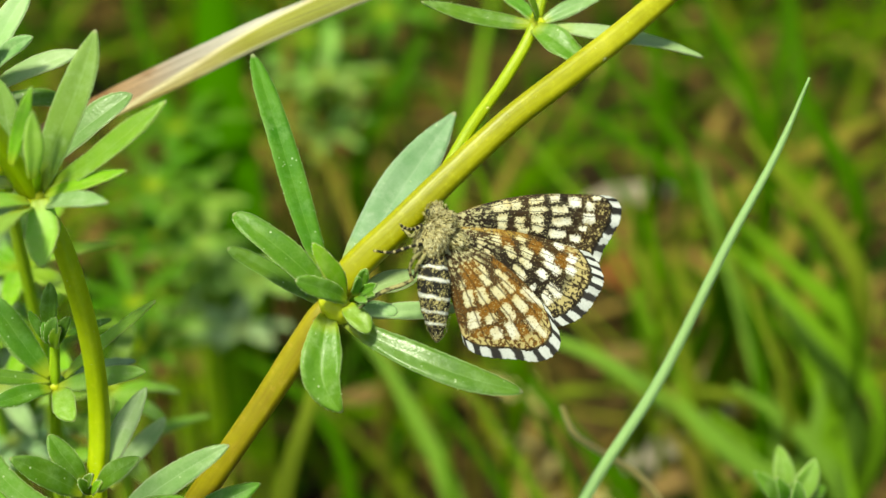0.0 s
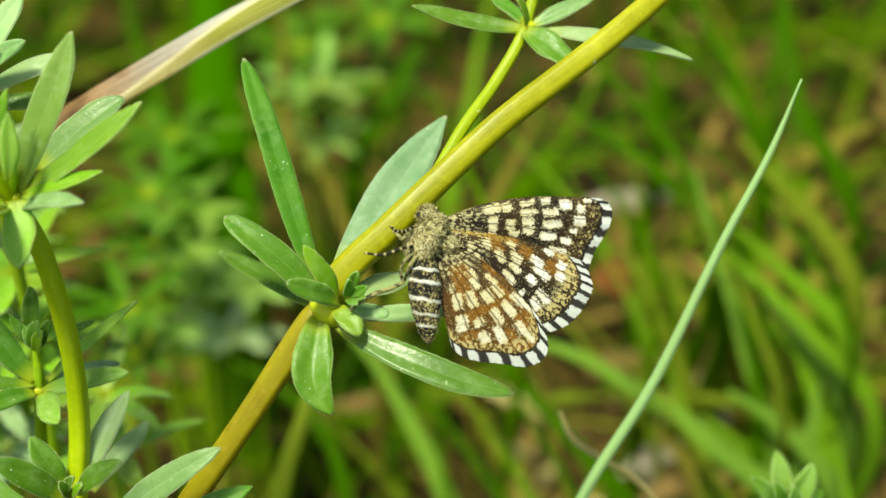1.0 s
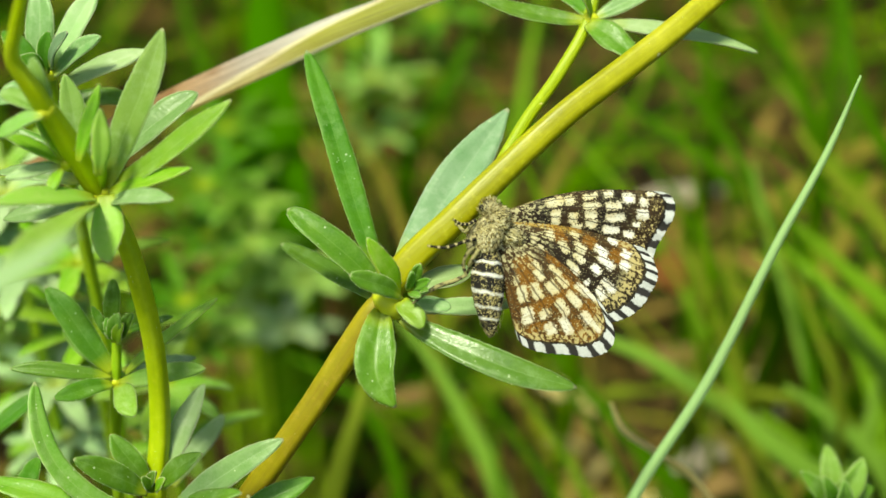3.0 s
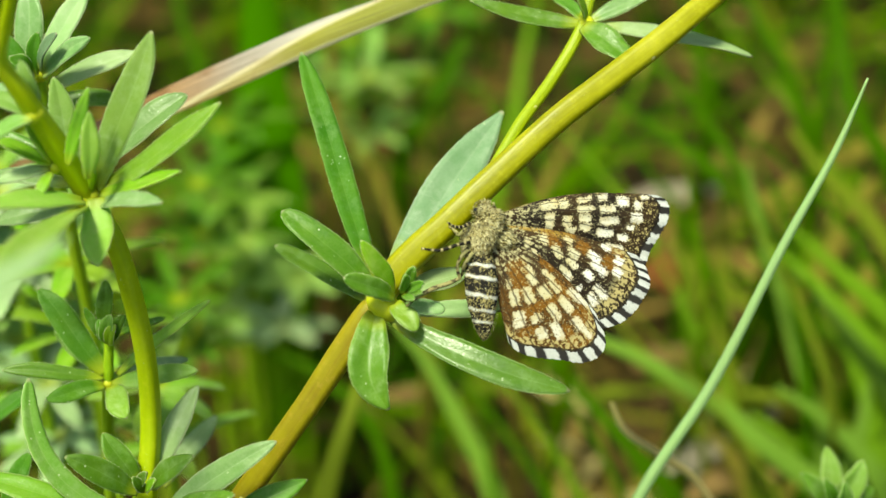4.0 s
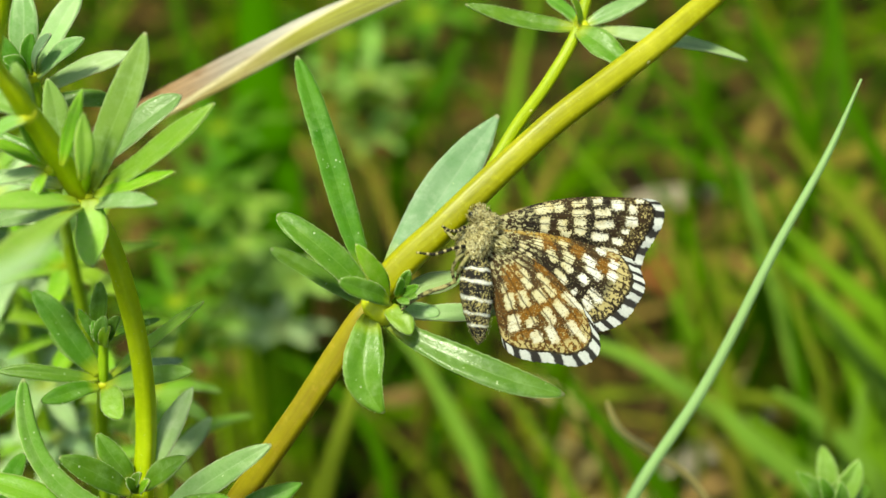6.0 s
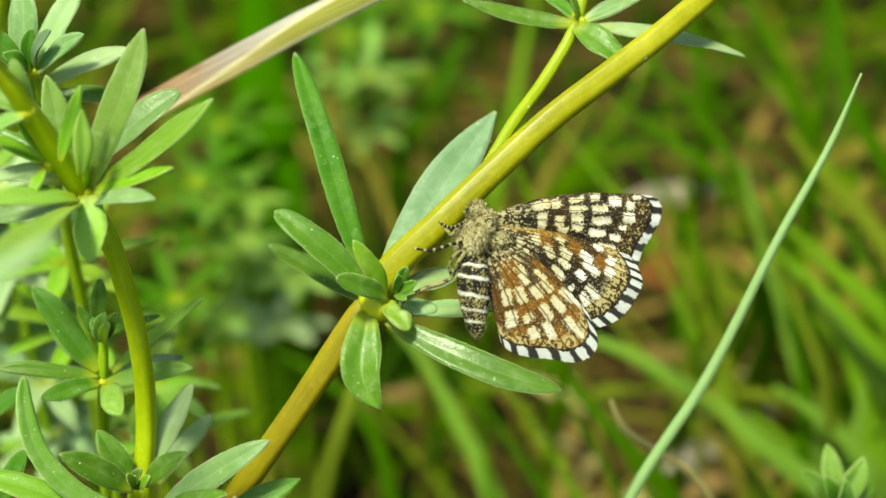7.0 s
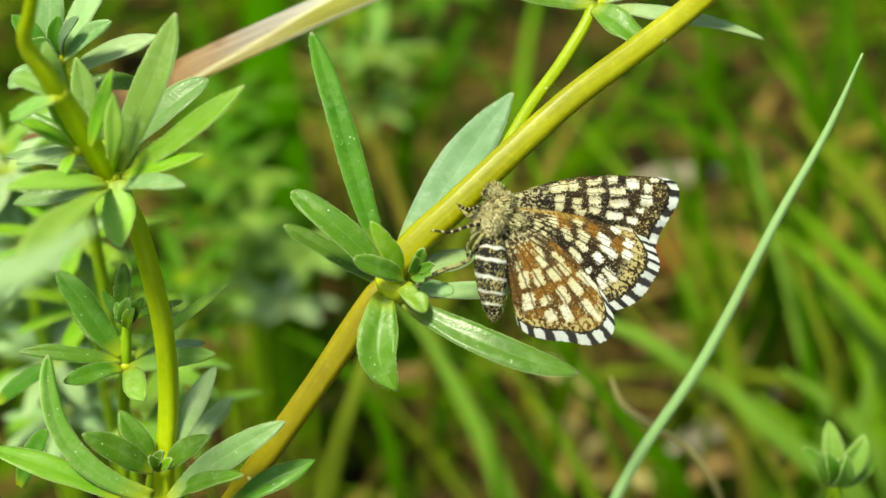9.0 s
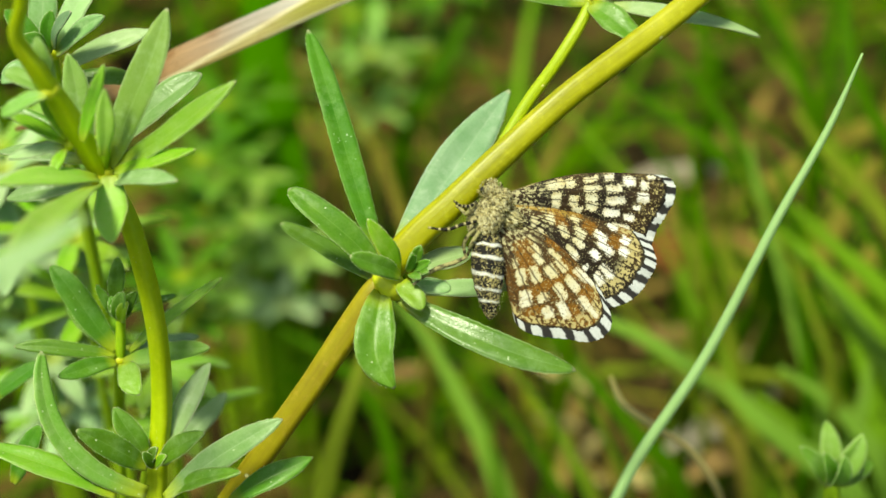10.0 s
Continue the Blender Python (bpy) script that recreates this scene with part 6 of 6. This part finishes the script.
def motions():
    sway(LEFT, [(0, -0.10, 0.22, 0.23), (0.2, -0.38, 0.35, 0.56), (0.5, -0.63, 0.61, 1.05), (0.8, -0.55, 0.41, 0.73), (1, -0.98, 0.38, 0.51), (1.2, -0.94, 0.48, 0.32), (1.5, -0.42, 0.22, 0.04), (1.8, -0.24, 0.18, -0.26), (2, 0.09, 0.12, -0.46), (2.2, 0.51, 0.22, -0.54), (2.5, 0.45, 0.02, -0.65), (2.7, 0.35, 0.11, -0.56), (3.8, 0.03, 0.04, -0.06), (4, 0.08, 0.01, 0.03), (4.2, 0.32, 0.05, 0.02), (4.5, -0.00, -0.00, -0.00), (4.8, 0.13, 0.04, -0.04), (5, 0.10, 0.07, -0.06), (5.2, -0.06, 0.11, 0.06), (5.5, -0.02, 0.15, 0.25), (5.7, 0.16, 0.14, 0.28), (6.8, -0.08, 0.35, 0.43), (7, 0.27, 0.22, 0.46), (7.2, 0.04, 0.24, 0.33), (7.5, -0.22, 0.21, 0.13), (7.8, -0.15, 0.17, -0.12), (8, 0.61, -0.02, -0.28), (8.2, 1.04, 0.07, -0.54), (8.5, 1.37, -0.36, -0.94), (8.7, 0.86, 0.07, -0.71), (9, 0.78, -0.18, -0.36), (9.2, 0.74, -0.49, -0.54), (9.5, 0.39, -0.23, -0.80), (9.8, 0.34, -0.10, -0.51), (10, 0.44, -0.01, -0.32)])
    sway(NEAR, [(0, -0.10, 0.22, 0.23), (0.2, -0.38, 0.35, 0.56), (0.5, -0.63, 0.61, 1.05), (0.8, -0.55, 0.41, 0.73), (1, -0.98, 0.38, 0.51), (1.2, -0.94, 0.48, 0.32), (1.5, -0.42, 0.22, 0.04), (1.8, -0.24, 0.18, -0.26), (2, 0.09, 0.12, -0.46), (2.2, 0.51, 0.22, -0.54), (2.5, 0.45, 0.02, -0.65), (2.7, 0.35, 0.11, -0.56), (3.8, 0.03, 0.04, -0.06), (4, 0.08, 0.01, 0.03), (4.2, 0.32, 0.05, 0.02), (4.5, -0.00, -0.00, -0.00), (4.8, 0.13, 0.04, -0.04), (5, 0.10, 0.07, -0.06), (5.2, -0.06, 0.11, 0.06), (5.5, -0.02, 0.15, 0.25), (5.7, 0.16, 0.14, 0.28), (6.8, -0.08, 0.35, 0.43), (7, 0.27, 0.22, 0.46), (7.2, 0.04, 0.24, 0.33), (7.5, -0.22, 0.21, 0.13), (7.8, -0.15, 0.17, -0.12), (8, 0.61, -0.02, -0.28), (8.2, 1.04, 0.07, -0.54), (8.5, 1.37, -0.36, -0.94), (8.7, 0.86, 0.07, -0.71), (9, 0.78, -0.18, -0.36), (9.2, 0.74, -0.49, -0.54), (9.5, 0.39, -0.23, -0.80), (9.8, 0.34, -0.10, -0.51), (10, 0.44, -0.01, -0.32)])
    sway(BACK, [(0, -0.34, 0.25, 0.00), (0.2, -0.41, 0.22, 0.00), (0.8, -0.05, 0.19, 0.00), (1.2, -0.52, 0.42, 0.00), (1.5, -0.34, 0.25, 0.00), (1.8, -0.07, 0.18, 0.00), (2, 0.33, 0.09, 0.00), (2.2, 0.83, 0.19, 0.00), (2.5, 0.88, -0.01, 0.00), (2.7, 0.72, 0.09, 0.00), (3.8, 0.06, 0.06, 0.00), (4, 0.05, 0.04, 0.00), (4.2, 0.30, 0.07, 0.00), (4.5, -0.00, 0.00, 0.00), (4.8, 0.14, 0.06, 0.00), (5, 0.11, 0.11, -0.00), (5.2, -0.12, 0.16, 0.00), (5.5, -0.20, 0.20, 0.00), (5.7, -0.03, 0.20, 0.00), (6.8, -0.30, 0.46, 0.00), (7, 0.05, 0.34, 0.00), (7.2, -0.13, 0.34, 0.00), (7.5, -0.32, 0.29, 0.00), (7.8, -0.13, 0.17, 0.00), (8, 0.71, -0.07, 0.00), (8.2, 1.27, -0.03, 0.00), (8.5, 1.79, -0.53, 0.00), (8.7, 1.18, -0.10, 0.00), (9, 0.94, -0.36, 0.00), (9.2, 1.00, -0.64, 0.00), (9.5, 0.81, -0.32, 0.00), (9.8, 0.62, -0.19, 0.00), (10, 0.64, -0.10, 0.00)])
    sway(SHOOT, [(0, -0.19, 0.15, 0.76), (0.2, -0.43, 0.26, 1.28), (0.5, -0.61, 0.46, 2.07), (0.8, -0.39, 0.32, 2.26), (1, -0.62, 0.13, 2.38), (1.2, -0.70, 0.38, 1.51), (1.5, -0.42, 0.21, 0.21), (1.8, -0.40, 0.19, 0.20), (2, 0.18, 0.09, 0.19), (2.2, 0.49, 0.14, 0.10), (2.5, 0.48, -0.03, -0.04), (2.7, 0.28, 0.07, -0.04), (3.8, -0.00, 0.06, -0.03), (4, 0.03, 0.04, -0.03), (4.2, 0.34, 0.05, -0.02), (4.5, -0.00, 0.00, -0.00), (4.8, 0.18, 0.08, -0.08), (5, 0.08, 0.08, -0.14), (5.2, -0.09, 0.09, -0.03), (5.5, -0.09, 0.14, 0.14), (5.7, 0.06, 0.14, 0.18), (6.8, -0.24, 0.30, 0.39), (7, 0.16, 0.14, 0.43), (7.2, -0.00, 0.11, 0.44), (7.5, -0.15, 0.11, 0.45), (7.8, -0.06, 0.13, 0.20), (8, 0.70, -0.02, 0.04), (8.2, 0.88, 0.07, -0.22), (8.5, 1.44, -0.34, -0.60), (8.7, 0.71, 0.14, -0.50), (9, 0.70, -0.22, -0.36), (9.2, 0.81, -0.49, -0.37), (9.5, 0.51, -0.17, -0.38), (9.8, 0.38, -0.00, -0.09), (10, 0.53, 0.05, 0.10)])
    sway(LOW, [(0, -0.33, 0.25, -0.43), (0.2, -0.74, 0.42, -0.89), (0.5, -1.18, 0.71, -1.57), (0.8, -0.97, 0.54, -1.32), (1, -1.20, 0.34, -1.15), (1.2, -1.11, 0.51, -1.12), (1.5, -0.58, 0.23, -1.07), (1.8, -0.54, 0.21, -0.90), (2, 0.05, 0.10, -0.79), (2.2, 0.61, -0.02, 0.91), (2.5, 0.98, -0.45, 3.45), (2.7, 0.72, -0.30, 3.05), (3.8, 0.14, -0.05, 0.86), (4, 0.11, -0.02, 0.46), (4.2, 0.39, 0.01, 0.28), (4.5, -0.00, 0.00, -0.00), (4.8, 0.18, 0.08, -0.04), (5, 0.09, 0.09, -0.06), (5.2, -0.10, 0.09, -0.04), (5.5, -0.11, 0.12, -0.02), (5.7, 0.05, 0.12, 0.04), (6.8, -0.22, 0.29, 0.35), (7, 0.18, 0.13, 0.41), (7.2, -0.02, 0.12, 0.21), (7.5, -0.22, 0.16, -0.09), (7.8, -0.11, 0.15, 0.02), (8, 0.67, -0.03, 0.10), (8.2, 0.82, 0.11, -0.30), (8.5, 1.34, -0.22, -0.89), (8.7, 0.63, 0.31, -0.84), (9, 0.65, 0.02, -0.76), (9.2, 0.69, -0.27, -1.04), (9.5, 0.29, 0.03, -1.47), (9.8, 0.20, 0.12, -1.08), (10, 0.37, 0.12, -0.82)])
    sway(CORNER, [(0, -0.03, -0.04, 0.18), (0.2, -0.12, 0.03, 0.13), (0.5, 0.40, 0.05, 0.05), (0.8, 0.55, -0.16, 0.12), (1, 0.38, -0.28, 0.16), (1.2, 0.34, -0.15, 0.08), (1.5, 0.21, -0.31, -0.03), (1.8, -0.66, -0.53, -0.02), (2, -0.57, -0.06, -0.02), (2.2, -0.66, -0.10, 0.01), (2.5, -0.62, -0.32, 0.05), (2.7, -0.83, -0.20, 0.06), (3.8, -0.05, 0.01, 0.12), (4, -0.02, 0.04, 0.13), (4.2, 0.24, 0.04, 0.08), (4.5, -0.00, 0.00, -0.00), (4.8, 0.04, 0.24, 0.05), (5, 0.02, 0.18, 0.08), (5.2, -0.08, 0.29, 0.05), (5.5, -0.12, 0.37, 0.00), (5.7, 0.07, 0.40, 0.02), (6.8, 0.05, 0.32, 0.10), (7, 0.64, 0.22, 0.12), (7.2, 0.21, 0.30, 0.12), (7.5, 0.09, 0.27, 0.12), (7.8, 0.04, 0.27, 0.05), (8, 0.01, 0.45, 0.01), (8.2, -0.65, 0.28, 0.01), (8.5, -0.28, 0.49, 0.01), (8.7, -1.19, 0.79, 0.07), (9, -0.38, 0.80, 0.15), (9.2, -0.10, 0.73, 0.09), (9.5, -0.60, 0.53, 0.01), (9.8, -0.71, 0.38, 0.02), (10, -0.32, 0.56, 0.02)])
    sway(TENDRIL, [(0, -0.32, -0.43, 0.00), (0.2, -0.43, -0.30, 0.00), (0.5, 0.06, -0.18, 0.00), (0.8, 0.28, -0.44, 0.00), (1, 0.16, -0.59, 0.00), (1.2, 0.15, -0.47, 0.00), (1.5, 0.05, -0.65, 0.00), (1.8, -0.73, -0.86, 0.00), (2, -0.58, -0.37, 0.00), (2.2, -0.62, -0.42, 0.00), (2.5, -0.51, -0.65, 0.00), (2.7, -0.71, -0.51, 0.00), (3.8, 0.12, -0.18, 0.00), (4, 0.16, -0.13, 0.00), (4.2, 0.35, -0.06, 0.00), (4.5, 0.00, 0.00, 0.00), (4.8, 0.12, 0.23, 0.00), (5, 0.15, 0.17, 0.00), (5.2, 0.05, 0.23, 0.00), (5.5, 0.00, 0.22, 0.00), (5.7, 0.17, 0.24, 0.00), (6.8, 0.05, 0.15, 0.00), (7, 0.62, 0.05, 0.00), (7.2, 0.24, 0.09, 0.00), (7.5, 0.18, 0.01, 0.00), (7.8, 0.16, -0.03, 0.00), (8, 0.15, 0.11, -0.00), (8.2, -0.51, -0.06, 0.00), (8.5, -0.15, 0.16, 0.00), (8.7, -1.16, 0.47, 0.00), (9, -0.51, 0.51, 0.00), (9.2, -0.17, 0.46, 0.00), (9.5, -0.59, 0.28, 0.00), (9.8, -0.67, 0.16, 0.00), (10, -0.26, 0.35, 0.00)])
    sway(PALE, [(0, -0.65, 0.24, -0.00), (0.2, -0.57, 0.37, 0.00), (0.5, -0.33, 0.46, -0.00), (0.8, -0.34, 0.41, 0.00), (1, -0.45, 0.29, -0.00), (1.2, -0.42, 0.36, 0.00), (1.5, -0.60, 0.19, 0.00), (1.8, -1.12, -0.22, 0.00), (2, -1.13, 0.07, 0.00), (2.2, -1.08, -0.11, 0.00), (2.5, -1.00, -0.37, 0.00), (2.7, -1.20, -0.14, 0.00), (3.8, -0.24, 0.11, 0.00), (4, -0.08, 0.13, 0.00), (4.2, 0.36, 0.04, 0.00), (4.5, 0.00, -0.00, 0.00), (4.8, 0.05, 0.21, 0.00), (5, -0.04, 0.15, 0.00), (5.2, -0.22, 0.29, 0.00), (5.5, -0.27, 0.44, 0.00), (5.7, -0.11, 0.37, 0.00), (6.8, -0.49, 0.64, 0.00), (7, 0.05, 0.55, 0.00), (7.2, -0.39, 0.58, 0.00), (7.5, -0.54, 0.47, -0.00), (7.8, -0.49, 0.43, 0.00), (8, -0.54, 0.53, 0.00), (8.2, -0.85, 0.38, 0.00), (8.5, -0.71, 0.48, -0.00), (8.7, -1.75, 0.73, 0.00), (9, -1.37, 0.81, 0.00), (9.2, -1.16, 0.70, 0.00), (9.5, -1.28, 0.46, -0.00), (9.8, -1.36, 0.46, 0.00), (10, -1.07, 0.59, 0.00)])
    sway(DRYBLADE, [(0, -0.66, 0.08, 1.60), (0.5, -1.64, 0.45, 6.30), (1, -1.87, 0.35, 6.20), (1.5, -0.62, 0.62, 2.78), (2, -0.38, -0.10, 0.10), (2.5, 0.20, -0.01, 0.30), (4, 0.04, 0.05, 0.04), (4.5, 0.00, -0.00, 0.00), (5, 0.12, 0.05, 1.97), (5.5, -0.19, 0.16, 2.68), (7, -0.14, 0.24, 4.45), (7.5, -0.58, 0.22, 2.76), (8, 0.36, -0.07, 2.10), (8.5, 0.85, 0.10, 1.60), (9, 0.40, 0.70, 0.60), (9.5, 0.15, 1.10, 0.00), (10, 0.07, 1.30, 0.20)])
    wing_rows = [(0, 1.2), (0.5, -2.0), (1.0, -0.7), (1.5, 0.4), (2.0, 1.2), (2.5, 2.0), (4.0, 0.0), (7.0, 0.0), (10.0, 0.2)]
    sway(WING_A, [(t, 0, 0, a) for t, a in wing_rows])
    sway(WING_B, [(t, 0, 0, a) for t, a in wing_rows])


motions()
